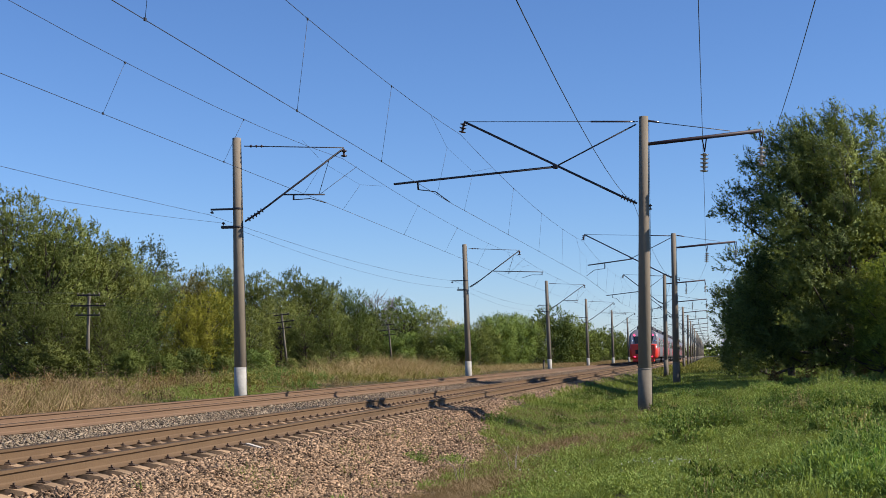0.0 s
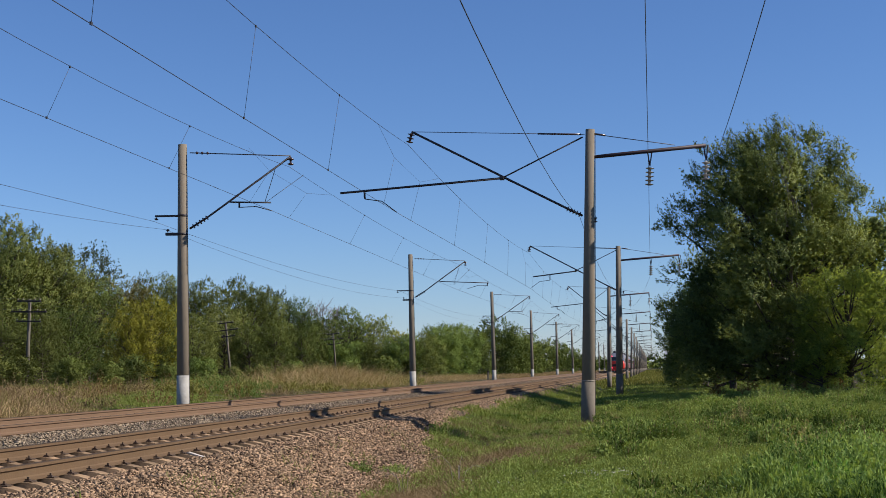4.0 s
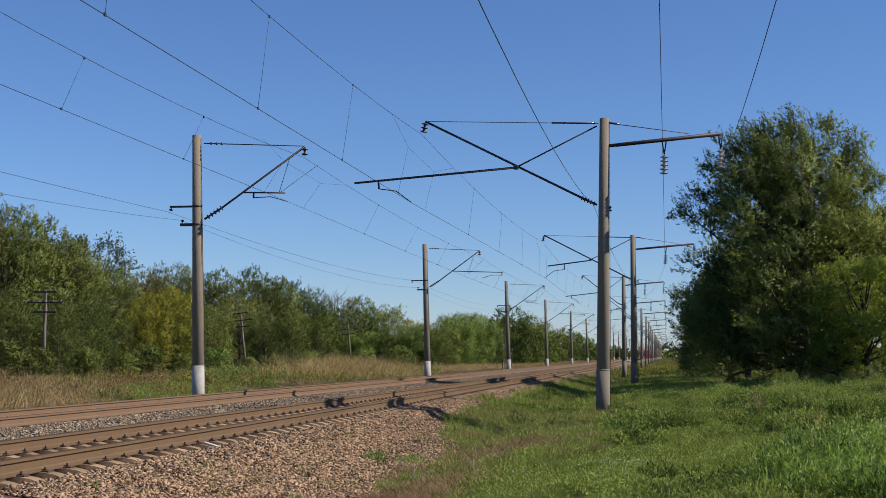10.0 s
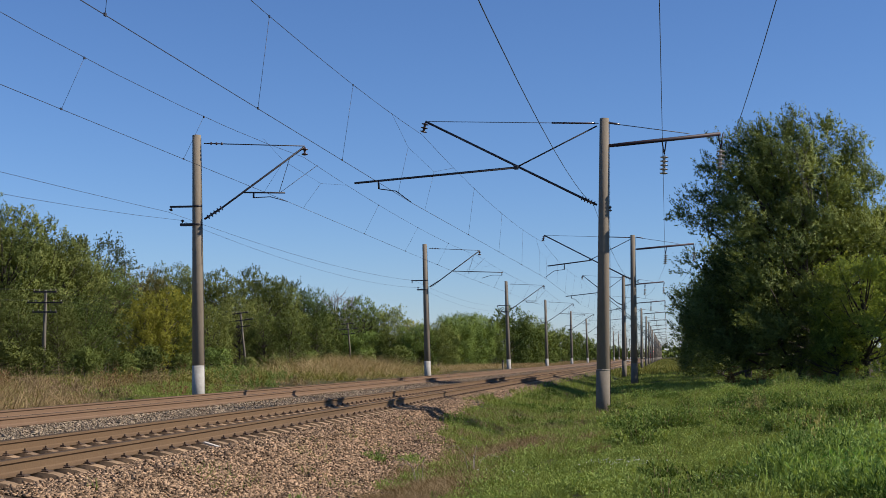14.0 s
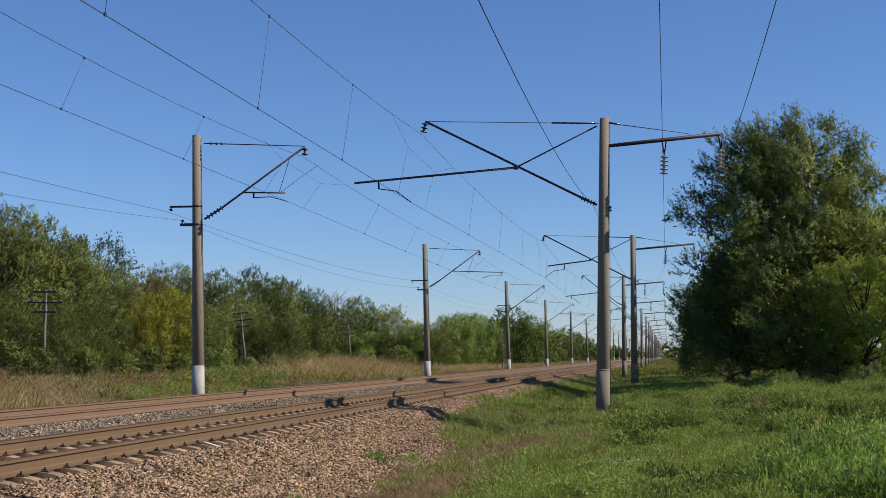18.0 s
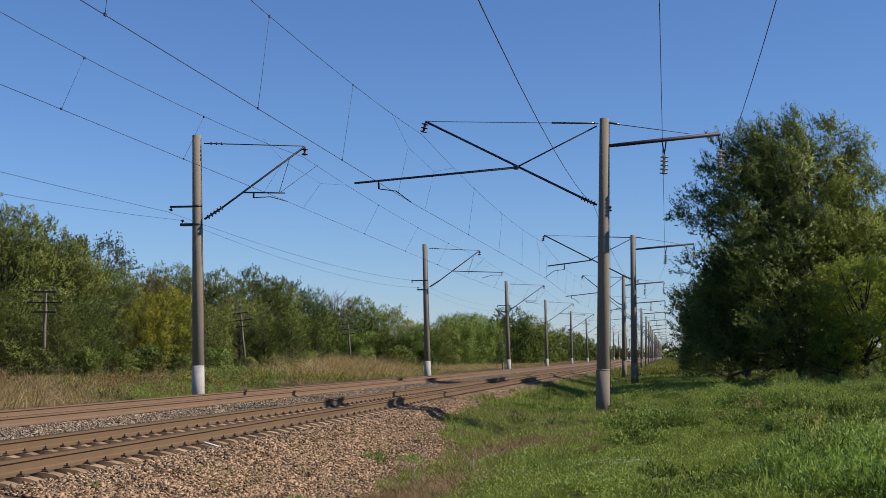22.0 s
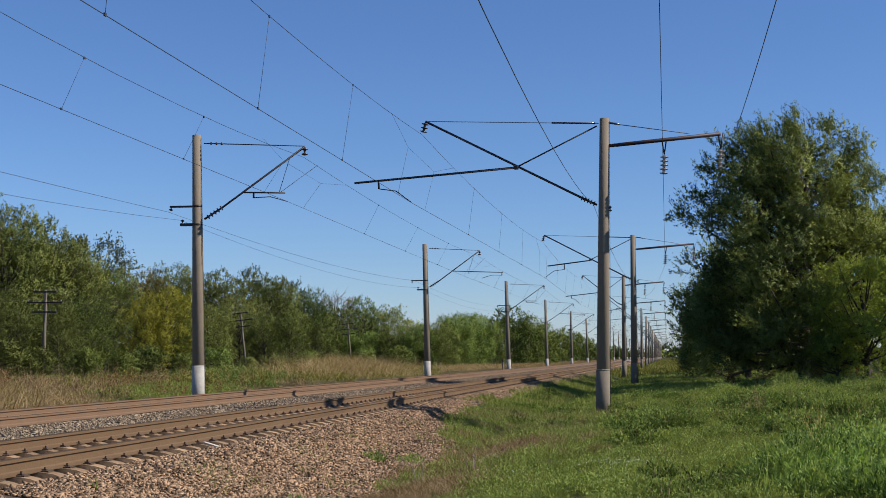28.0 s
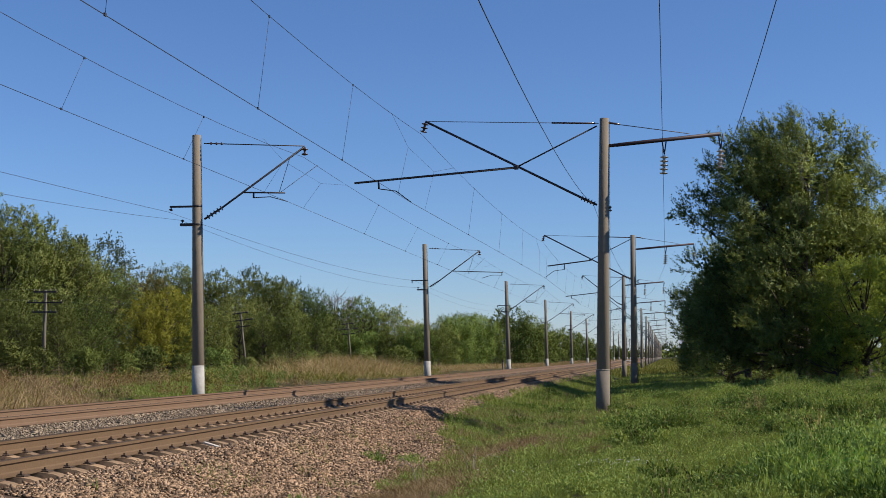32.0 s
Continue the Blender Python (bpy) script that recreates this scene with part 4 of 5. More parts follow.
# feathery seed heads on the dry grass
q = p[tan & (p[:, 1] < 66)]
q = q[(wave(q[:, 0], q[:, 1], 2.4, 64) > 0.05) & (lawn(q[:, 0], q[:, 1]) < 0.4)][:6000]
hq = np.interp(q[:, 1], [30, 44, 54, 75], [0.55, 0.45, 0.28, 0.2]) * r.uniform(0.6, 1.25, len(q))
root = np.stack([q[:, 0], q[:, 1], gz(q[:, 0], q[:, 1]) + hq * 0.75], -1)
v, f, _ = leafy(r, root, root + np.stack([r.normal(-0.05, 0.05, len(q)), r.normal(0, 0.05, len(q)), hq * 0.3], -1), 3, 0.05, 0.4)
tagged(new("seed_heads", mesh_np("seed_heads", v, f, M_HEADS)), "pinkish seed heads of dry grass", "grass", kind="stuff")
p = np.concatenate([np.stack([r.normal(-21.8, 1.7, 9500), r.normal(90, 7.0, 9500)], -1), np.stack([r.normal(-21.5, 1.7, 7000), r.normal(140, 20, 7000)], -1)])
p = p[(p[:, 0] < -17.2) & (wave(p[:, 0], p[:, 1], 3.0, 48) > -0.5)]
mound = np.where(p[:, 1] < 115, np.exp(-((p[:, 1] - 88) / 13) ** 2 - ((p[:, 0] + 22) / 3.2) ** 2), 0.0)
tagged(blades("dry_reeds", p, lambda x, y: gz(x, y) + 0.4 * mound, np.where(p[:, 1] < 115, 1.15, 0.6), 0.026, 1.3, M_REED, 49, 0.55, 0.7, 2.2), "thicket of tall dry grass", "grass", kind="stuff")
p = np.stack([r.normal(-21.5, 2.2, 3000), r.normal(90, 11, 3000)], -1)
p = p[p[:, 0] < -17.0]
tagged(blades("green_reeds", p, gz, 0.9, 0.03, 1.0, M_GRASSFAR, 173, 0.5, 0.9, 2.0), "green stalks among the tall dry grass", "grass", kind="stuff")
p = scatter(16000, -23, -15.7, 165, 620, 66, 1.4)
tagged(blades("distant_dry_grass", p, gz, 0.35, 0.09, 0.8, M_DRY, 67, 0.3), "dry grass far along the track", "grass", kind="stuff")
p = scatter(60000, -46, -22, 40, 260, 56, 1.6)
tagged(blades("rough_grass", p, gz, 0.2, 0.04, 0.8, M_GRASSFAR, 57, 0.2, 0.8, 2.5), "rough green grass before the woods", "grass", kind="stuff")


def weed_field(spots, label, seed, leaf, material):
    """Clumps of leafy stems too far off to tell apart, joined: (x, y, radius, height) each."""
    g = np.random.RandomState(seed)
    v, n = [], 42
    for x, y, rad, h in spots:
        a, q = g.uniform(0, 6.283, n), rad * np.sqrt(g.uniform(0, 1, n))
        roots = np.stack([x + q * np.cos(a) * 0.8, y + q * np.sin(a) * 0.8, np.full(n, float(topz(x, y)) - 0.02)], -1)
        tips = roots + np.stack([g.normal(0, 0.08, n) * h + q * np.cos(a) * 0.3, g.normal(0, 0.08, n) * h + q * np.sin(a) * 0.3, h * (1 - 0.55 * (q / rad) ** 2) * g.uniform(0.7, 1.1, n)], -1)
        v.append(leafy(g, roots, tips, 16, leaf, 0.4)[0])
    v = np.concatenate(v)
    tagged(new("field_weeds", mesh_np("field_weeds", v, np.arange(len(v)).reshape(-1, 4), material)), label, "weeds", kind="stuff")


rng = np.random.RandomState(140)
weed_field([(-rng.uniform(18.6, 29), rng.uniform(30, 120), rng.uniform(0.5, 1.3), rng.uniform(0.3, 0.7)) for i in range(64)], "green weeds in the dry grass", 141, 0.11, M_GRASSFAR)
rng = np.random.RandomState(190)
spots = [(-0.33 * y + rng.uniform(-3.5, 3.0), y, rng.uniform(0.5, 1.2), rng.uniform(0.35, 0.9)) for y in rng.uniform(58, 92, 44)]
weed_field(spots[:30], "leafy green weeds before the wood", 600, 0.09, M_BUSH)
weed_field(spots[30:], "dull green weeds before the wood", 601, 0.09, M_GRASSFAR)

rng = np.random.RandomState(180)
for i in range(34):
    y = rng.uniform(33, 66)
    x = -rng.uniform(17.5, 27)
    herb_bush("dry_weed", x, y, rng.uniform(0.35, 0.9), rng.uniform(0.6, 1.15), 30, "withered brown weeds in the dry grass", 181 + i, 0.075, M_STRAW if i % 3 else M_RUSSET)

# ---- trees ----
M_BARK = surface("bark", [(0.033, 0.026, 0.020), (0.065, 0.054, 0.043), (0.096, 0.082, 0.066)], 2, 20, 0.95, bump=0.8, stretch=(1, 1, 0.3))
M_DEAD = surface("dead wood", [(0.148, 0.129, 0.115), (0.222, 0.200, 0.184)], 2, 20, 0.95, bump=0.4)
M_LEAF = foliage("elm leaves", [(0.045, 0.071, 0.019), (0.146, 0.176, 0.048), (0.237, 0.262, 0.071), (0.103, 0.157, 0.035)], 0.22, 0.3, single=0.3)
M_ELM = foliage("sunlit elm leaves", [(0.040, 0.069, 0.021), (0.149, 0.187, 0.054), (0.247, 0.291, 0.082), (0.101, 0.161, 0.041)], 0.32, 0.6, 0.5, 0.35, 0.1)
M_OLIVE = foliage("olive browning leaves", [(0.045, 0.055, 0.017), (0.138, 0.125, 0.040), (0.218, 0.180, 0.060), (0.102, 0.116, 0.031)], 0.18, 0.4, single=0.3)
M_LEAF2 = foliage("maple leaves", [(0.031, 0.055, 0.015), (0.106, 0.139, 0.035), (0.173, 0.207, 0.051), (0.078, 0.126, 0.028)], 0.16, 0.2, single=0.3)
M_DARK = foliage("dark maple leaves", [(0.026, 0.044, 0.012), (0.087, 0.107, 0.028), (0.143, 0.159, 0.042), (0.063, 0.097, 0.024)], 0.14, 0.2, single=0.3)
M_LEAF3 = foliage("turning leaves", [(0.058, 0.083, 0.011), (0.205, 0.213, 0.029), (0.337, 0.320, 0.046), (0.143, 0.186, 0.021)], 0.22, 0.3, single=0.3)
M_LEAF4 = foliage("grey-green leaves", [(0.062, 0.081, 0.037), (0.083, 0.101, 0.048), (0.105, 0.121, 0.059)], 0.3, 0.3)
M_BROWN = foliage("rust brown leaves", [(0.074, 0.041, 0.016), (0.155, 0.091, 0.036), (0.236, 0.140, 0.055)], 0.3, 0.8)


def tree_meshes(name, seed, h, r, low, clumps, twigs, leaves, leaf, slim, twig_len, leaf_mat, bark=None, top=0.7, droop=0.25, gap=0.0, lobes=0.3, boughs=1, masses=None, loose=130, stem=1.0, core=0, twig_r=0.018, sub=0, wind=(0, 0, 0)):
    """A tree's trunk with limbs, and its crown of leafy twigs round many clumps. low: where the crown begins; top: where it is widest."""
    rng = np.random.RandomState(seed)
    zs = rng.uniform(0, 1, clumps) ** 0.85
    prof = np.where(zs < top, 0.62 + 0.38 * np.sin(np.pi / 2 * zs / top), np.sqrt(np.clip(1 - ((zs - top) / (1.02 - top)) ** 2, 0.02, 1)))
    ang = rng.uniform(0, 6.283, clumps)
    lob = 1 + lobes * np.sin(ang * 2 + seed + zs * 5) * 0.5 + lobes * rng.uniform(-1, 1, clumps) * 0.6
    q = r * prof * lob * rng.uniform(0.35, 1, clumps) ** 0.5 * 0.88
    z = low * h + (1 - low) * h * zs * 0.93
    c = np.stack([q * np.cos(ang), q * np.sin(ang), z], -1)
    heart = None
    hub = np.array([0, 0, low * h + 0.25 * h])
    if masses:
        lumps = np.array(masses, float)
        if sub:
            # each mass carries smaller lumps, with dark clefts between them
            u = rng.normal(size=(len(lumps), sub, 3)) + np.array([0, 0, 0.25])
            u /= np.linalg.norm(u, axis=2, keepdims=True)
            big = lumps[:, None, 3:4]
            at = lumps[:, None, :3] + u * big * rng.uniform(0.45, 0.9, (len(lumps), sub, 1))
            lumps = np.concatenate([at, big * rng.uniform(0.4, 0.7, (len(lumps), sub, 1))], 2).reshape(-1, 4)
        share = lumps[:, 3] ** 2
        k = rng.choice(len(lumps), clumps, p=share / share.sum())
        mm = lumps[k]
        u = rng.normal(size=(clumps, 3)) + np.array([0, 0, 0.45 if sub else 0.0])
        u /= np.linalg.norm(u, axis=1, keepdims=True)
        c = mm[:, :3] + u * np.array([1, 1, 0.62 if sub else 1.0]) * mm[:, 3:4] * rng.uniform(0.45 if sub else 0.3, 1, (clumps, 1)) ** 0.3
        c[:, 2] = np.maximum(c[:, 2], 0.25)
        hub = mm[:, :3] - np.array([0, 0, 0.2]) if sub else hub
        heart = np.repeat(mm[:, :3], twigs, 0)
    if gap and not masses:
        c = c[np.sin(c[:, 0] * 1.3 + seed) + np.sin(c[:, 2] * 1.1) + np.sin(c[:, 1] * 1.2) > -3 + 3 * gap]
    n = len(c)
    out = c - hub
    out /= np.linalg.norm(out, axis=1, keepdims=True)
    d = out[:, None] * 0.8 + rng.normal(0, 0.45, (n, twigs, 3)) + np.array([0, 0, 0.45 - droop]) + np.array(wind)
    d /= np.linalg.norm(d, axis=2, keepdims=True)
    ln = twig_len * rng.uniform(0.4, 1.25, (n, twigs, 1))
    roots = np.repeat(c[:, None], twigs, 1) + rng.normal(0, 0.17 * twig_len, (n, twigs, 3))
    tips = roots + d * ln
    tips[..., 2] -= droop * 0.4 * ln[..., 0]
    R, T = roots.reshape(-1, 3), tips.reshape(-1, 3)
    v, f, nn = leafy(rng, R, T, leaves, leaf, slim, heart)
    if core and masses:
        k = rng.choice(len(masses), core, p=np.array([m[3] ** 2.6 for m in masses]) / sum(m[3] ** 2.6 for m in masses))
        mm = np.array(masses, float)[k]
        u = rng.normal(size=(core, 3))
        u *= (mm[:, 3] * 0.58 * rng.uniform(0, 1, core) ** 0.4 / np.linalg.norm(u, axis=1))[:, None]
        cv, cf, cn = leafy(rng, mm[:, :3] + u, mm[:, :3] + u + rng.normal(0, 0.3, (core, 3)), 3, leaf * 1.5, 0.7, mm[:, :3])
        v, f, nn = np.concatenate([v, cv]), np.concatenate([f, cf + len(v)]), np.concatenate([nn, cn])
    v[:, 2] = np.maximum(v[:, 2], 0.05)
    if boughs > 1:
        cc = v.reshape(-1, 4, 3)[:, 0]
        key = ((np.arctan2(cc[:, 1], cc[:, 0]) / 6.2832 + 0.5) * boughs + cc[:, 2] * 0.9 / h).astype(int) % boughs
        q4 = v.reshape(-1, 4, 3)
        n4 = nn.reshape(-1, 4, 3)
        crown = [mesh_np("bough", q4[key == b].reshape(-1, 3), np.arange((key == b).sum() * 4).reshape(-1, 4), leaf_mat, normals=n4[key == b].reshape(-1, 3)) for b in range(boughs)]
    else:
        crown = [mesh_np("crown", v, f, leaf_mat, normals=nn if heart is not None else None)] if leaves else []
    bm = bmesh.new()
    bend = rng.uniform(-0.05, 0.05, 2) * h
    spine = [Vector((bend[0] * t * t, bend[1] * t * t, -0.3 + (0.82 * h + 0.3) * t)) for t in (0, 0.15, 0.4, 0.7, 1.0)]
    tr = (0.016 * h + 0.05) * stem
    tube(bm, spine, [tr * 1.25, tr, tr * 0.8, tr * 0.5, tr * 0.16], 8, False)
    for i in range(0, n, max(1, n // 46)):
        p = Vector(c[i])
        t0 = min(0.85, max(0.12, (p.z / (0.82 * h)) * 0.62))
        s = spine[0].lerp(spine[-1], t0)
        m = s.lerp(p, 0.55) + Vector((0, 0, -0.04 * h))
        tube(bm, [s, m, p], [tr * 0.42, tr * 0.25, tr * 0.08], 5, False)
    for i in range(0, len(R) if loose else 0, max(1, len(R) // max(1, loose))):
        tube(bm, [R[i], T[i]], [twig_r, twig_r / 3], 3, False)
    return bm_mesh("trunk", bm, bark or M_BARK), crown


def lobed(seed, h, r, n, low=0.08, big=1.0):
    """Rounded masses that make up a crown."""
    g = random.Random(seed)
    out = [(0, 0, h * 0.45, r * 0.62), (0, 0, h * 0.72, r * 0.55)]
    for i in range(n):
        f = (i + 0.5) / n
        z = h * (low + (0.82 - low) * f)
        w = r * (0.75 if f < 0.7 else 0.75 * math.sqrt(max(0.1, 1 - ((f - 0.7) / 0.36) ** 2))) * g.uniform(0.75, 1.15)
        a = i * 2.4 + g.uniform(-0.4, 0.4)
        out.append((w * math.cos(a), w * math.sin(a), z, r * big * g.uniform(0.3, 0.46)))
    return out


def crown_top(meshes):
    """Height to which a tree's crown reaches, but for its last few leaves."""
    me = meshes[1][0]
    v = np.empty(len(me.vertices) * 3, np.float32)
    me.vertices.foreach_get("co", v)
    return float(np.percentile(v[2::3], 99.7))


def plant(name, meshes, x, y, label, category, scale=1.0, rz=0.0, group="", wide=1.0):
    t = thing(name, x, y, float(gz(x, y)) - 0.05, label, category, group, rz=rz)
    t.scale = (scale * wide, scale * wide, scale)
    put("trunk", meshes[0], t)
    for me in meshes[1]:
        put("bough" if len(meshes[1]) > 1 else "crown", me, t)
    return t


# the big elms beside the verge
BIG = [(-0.4, 0.0, 12.6, 0.85), (-1.8, 0.5, 12.2, 0.7), (-3.6, 0.0, 12.1, 0.45), (1.4, 0.0, 12.5, 0.65), (2.6, 0.3, 11.5, 0.75), (3.2, 0.0, 9.8, 0.7), (-4.1, 0.0, 10.5, 0.6), (-4.7, 0.0, 9.3, 0.45),
       (-5.4, 0.0, 8.4, 0.5), (-4.4, -0.5, 7.6, 0.7), (-2.5, -1.0, 10.1, 1.3), (-0.5, -1.5, 10.0, 1.5), (1.6, -1.0, 9.4, 1.25), (-2.7, -1.8, 7.6, 1.4), (0.3, -2.0, 6.9, 1.6), (-4.2, -1.0, 5.7, 1.1),
       (2.8, -0.6, 6.8, 1.35), (-2.3, -2.3, 4.8, 1.7), (0.2, -2.3, 4.0, 1.7), (-4.7, -1.0, 3.8, 1.2), (-5.4, -0.2, 2.6, 0.65), (-4.3, -1.6, 2.3, 1.3), (-1.8, -2.6, 2.5, 1.5), (1.8, -1.8, 2.3, 1.65)]
BIG += [(0.5, 0.0, 11.5, 1.2), (-1.7, 0.2, 11.3, 1.2), (2.4, 0.4, 8.4, 1.2), (2.2, 0.4, 10.4, 0.9), (-2.9, 0.1, 11.3, 0.8), (-3.4, -0.4, 8.9, 0.9), (-0.8, -1.5, 8.6, 1.3), (-3.1, -1.0, 1.4, 1.2), (-0.7, -1.8, 1.2, 1.1), (1.2, -1.8, 1.1, 1.1)]
BIG += [(x * 0.85 + 0.4, 1.2 - y, z, r) for x, y, z, r in BIG if z < 10.2 and r > 1]
ELM = tree_meshes("elm", 5, 13.9, 5.0, 0.05, 4600, 3, 21, 0.12, 0.4, 0.8, M_ELM, droop=0.1, boughs=6, masses=BIG, loose=60, core=6000, sub=7, wind=(-0.75, 0, 0.3))
ELM2 = tree_meshes("elm", 6, 9.5, 3.6, 0.03, 800, 3, 13, 0.17, 0.4, 0.8, M_ELM, droop=0.1, loose=0, masses=lobed(6, 9.5, 3.4, 15, 0.04), sub=6, core=1500)
ELM3 = tree_meshes("elm", 7, 12.5, 4.4, 0.04, 900, 3, 13, 0.18, 0.42, 0.8, M_ELM, droop=0.1, loose=0, masses=lobed(7, 12.5, 4.2, 16, 0.04), sub=6, core=5000)
big_elm = plant("elm_tree", ELM, 6.5, 66.0, "tall shaggy dark green elm rising from the verge", "tree", 0.968, 0, "elms beside the verge", 1.033)
RIGHT = [(ELM2, 4.8, 82, 0.95, 40), (ELM2, 3.8, 97, 0.85, 130), (ELM3, 11.2, 72.5, 0.82, 20), 
         (ELM2, 4.2, 112, 0.8, 300), (ELM2, 3.4, 130, 0.62, 170), (ELM3, 9, 92, 0.9, 90), (ELM3, 10, 120, 0.8, 10), (ELM2, 3.6, 160, 0.6, 60)]
# Sunlight on the elms' right side, put into a paler, yellower leaf colour.
M_LEAF5 = foliage("elm leaves coloured as sunlit", [(0.064, 0.109, 0.025), (0.202, 0.266, 0.062), (0.322, 0.396, 0.094), (0.156, 0.244, 0.046)], 0.55, 0.5, single=0.35)
LIT_ELM = tree_meshes("elm", 9, 8.0, 3.0, 0.02, 1100, 3, 14, 0.13, 0.42, 0.8, M_LEAF5, masses=lobed(9, 8.0, 3.2, 18, 0.02, 0.75), loose=0, sub=6, core=100, wind=(-0.3, 0, 0.1))
RIGHT += [(LIT_ELM, 8.9, 62.4, 0.8, 30), (LIT_ELM, 7.5, 61.8, 0.42, 300)]
right_trees = [plant("elm_tree", k, x, y, "dense dark green elm beside the verge", "tree", s, rz, "elms beside the verge") for k, x, y, s, rz in RIGHT]

M_TWIG = surface("bare grey twigs", [(0.082, 0.071, 0.060), (0.133, 0.115, 0.093)], 3, 30, 0.95, bump=0.2)
r = random.Random(19)
bm = bmesh.new()
for i in range(26):
    x, y, z = (r.uniform(-0.8, 1.0), r.uniform(-3.2, -2.2), r.uniform(7.6, 11.0)) if i > 9 else (r.uniform(-0.9, 0.9), r.uniform(-0.6, 0.2), 12.4)
    e = (x + r.uniform(-0.6, 0.3), y + r.uniform(-0.6, 0.2), z + r.uniform(0.8, 1.7))
    tube(bm, [(x, y, z), (x + (e[0] - x) * 0.4, y, z + (e[2] - z) * 0.5), e], [0.012, 0.009, 0.004], 4, False)
    for k in range(3):
        f = r.uniform(0.3, 0.9)
        q = (x + (e[0] - x) * f, y + (e[1] - y) * f, z + (e[2] - z) * f)
        tube(bm, [q, (q[0] + r.uniform(-0.4, 0.4), q[1] + r.uniform(-0.2, 0.2), q[2] + r.uniform(0.2, 0.5))], [0.006, 0.003], 4, False)
tagged(part("deadwood", bm, M_TWIG, big_elm, "bare grey twigs in the crown"), kind="stuff")
for x, y, rr, hh in ((2.9, 62.4, 0.32, 1.1), (4.35, 62.2, 0.4, 1.0), (6.6, 61.6, 0.3, 0.8), (8.1, 61.0, 0.4, 0.75)):
    herb_bush("dry_shrub", x, y, rr, hh, 40, "rust brown dying shrub under the elms", int(x * 10) + 400, 0.09, M_BROWN, "shrub")

# An unseen elm, added so that its shadow falls across the ditch.
plant("elm_tree", ELM3, 13.0, 58.5, "slim tall elm added out of view to shade the ditch", "tree", 1.12, 140, "elms beside the verge", 0.55)

# Unseen; these stand in for whatever casts the shadow over rails and ballast.
POPLAR = tree_meshes("poplar", 8, 14.2, 0.5, 0.62, 110, 6, 12, 0.2, 0.5, 0.6, M_LEAF2, top=0.4, loose=0)
for y, rz in ((33.0, 0), (34.25, 130)):
    plant("poplar_tree", POPLAR, 9.0, y, "slim columnar poplar added out of view to shade the rails", "tree", 1.0, rz, "poplars beside the verge", 0.55)

# the wood beyond the far track
def woods_kind(seed, h, r, n, low, mat, clumps, twigs, leaves, leaf, core, stem=0.7):
    return tree_meshes("maple", seed, h, r, low, clumps, twigs, leaves, leaf, 0.6, 0.55, mat, masses=lobed(seed, h, r, n, low, 0.85), loose=0, stem=stem, core=core, droop=0.1)


KINDS = [woods_kind(20 + i, 11.5, (4.1, 3.8, 4.4, 4.0, 4.1)[i], 28, 0.05, m, 950, 4, 13, 0.11, 1500) for i, m in enumerate((M_DARK, M_LEAF, M_LEAF2, M_LEAF3, M_OLIVE))]
FAR_KINDS = [woods_kind(40 + i, 11.5, 4.2, 28, 0.05, m, 480, 4, 8, 0.18, 900) for i, m in enumerate((M_LEAF2, M_LEAF, M_LEAF2, M_LEAF3, M_OLIVE))]
FEATHER = tree_meshes("acacia", 24, 12.0, 4.0, 0.35, 60, 9, 14, 0.24, 0.4, 1.3, M_LEAF4, top=0.75, gap=0.35, stem=0.7)
DEAD = tree_meshes("dead", 25, 11.0, 3.8, 0.25, 70, 8, 0, 0.3, 0.4, 1.9, M_LEAF4, M_DEAD, top=0.7, loose=500, twig_r=0.06)
SHRUB = [woods_kind(26 + i, 6.0, (3.0, 3.2, 2.8)[i], 22, 0.02, m, 950, 4, 13, 0.10, 1200, 0.35) for i, m in enumerate((M_LEAF2, M_LEAF, M_BUSH))]
FAR_SHRUB = [woods_kind(50 + i, 6.0, 3.0, 20, 0.02, m, 600, 4, 8, 0.15, 1000, 0.35) for i, m in enumerate((M_LEAF2, M_LEAF, M_BUSH))]
BACK_KINDS = [woods_kind(60 + i, 11.5, 4.2, 16, 0.05, m, 230, 4, 7, 0.32, 500) for i, m in enumerate((M_LEAF2, M_LEAF, M_LEAF2, M_LEAF3, M_OLIVE))]
LOW_SHRUB = [woods_kind(70 + i, 6.0, 3.0, 12, 0.02, m, 400, 4, 7, 0.2, 400, 0.35) for i, m in enumerate((M_LEAF2, M_LEAF, M_BUSH, M_DARK))]
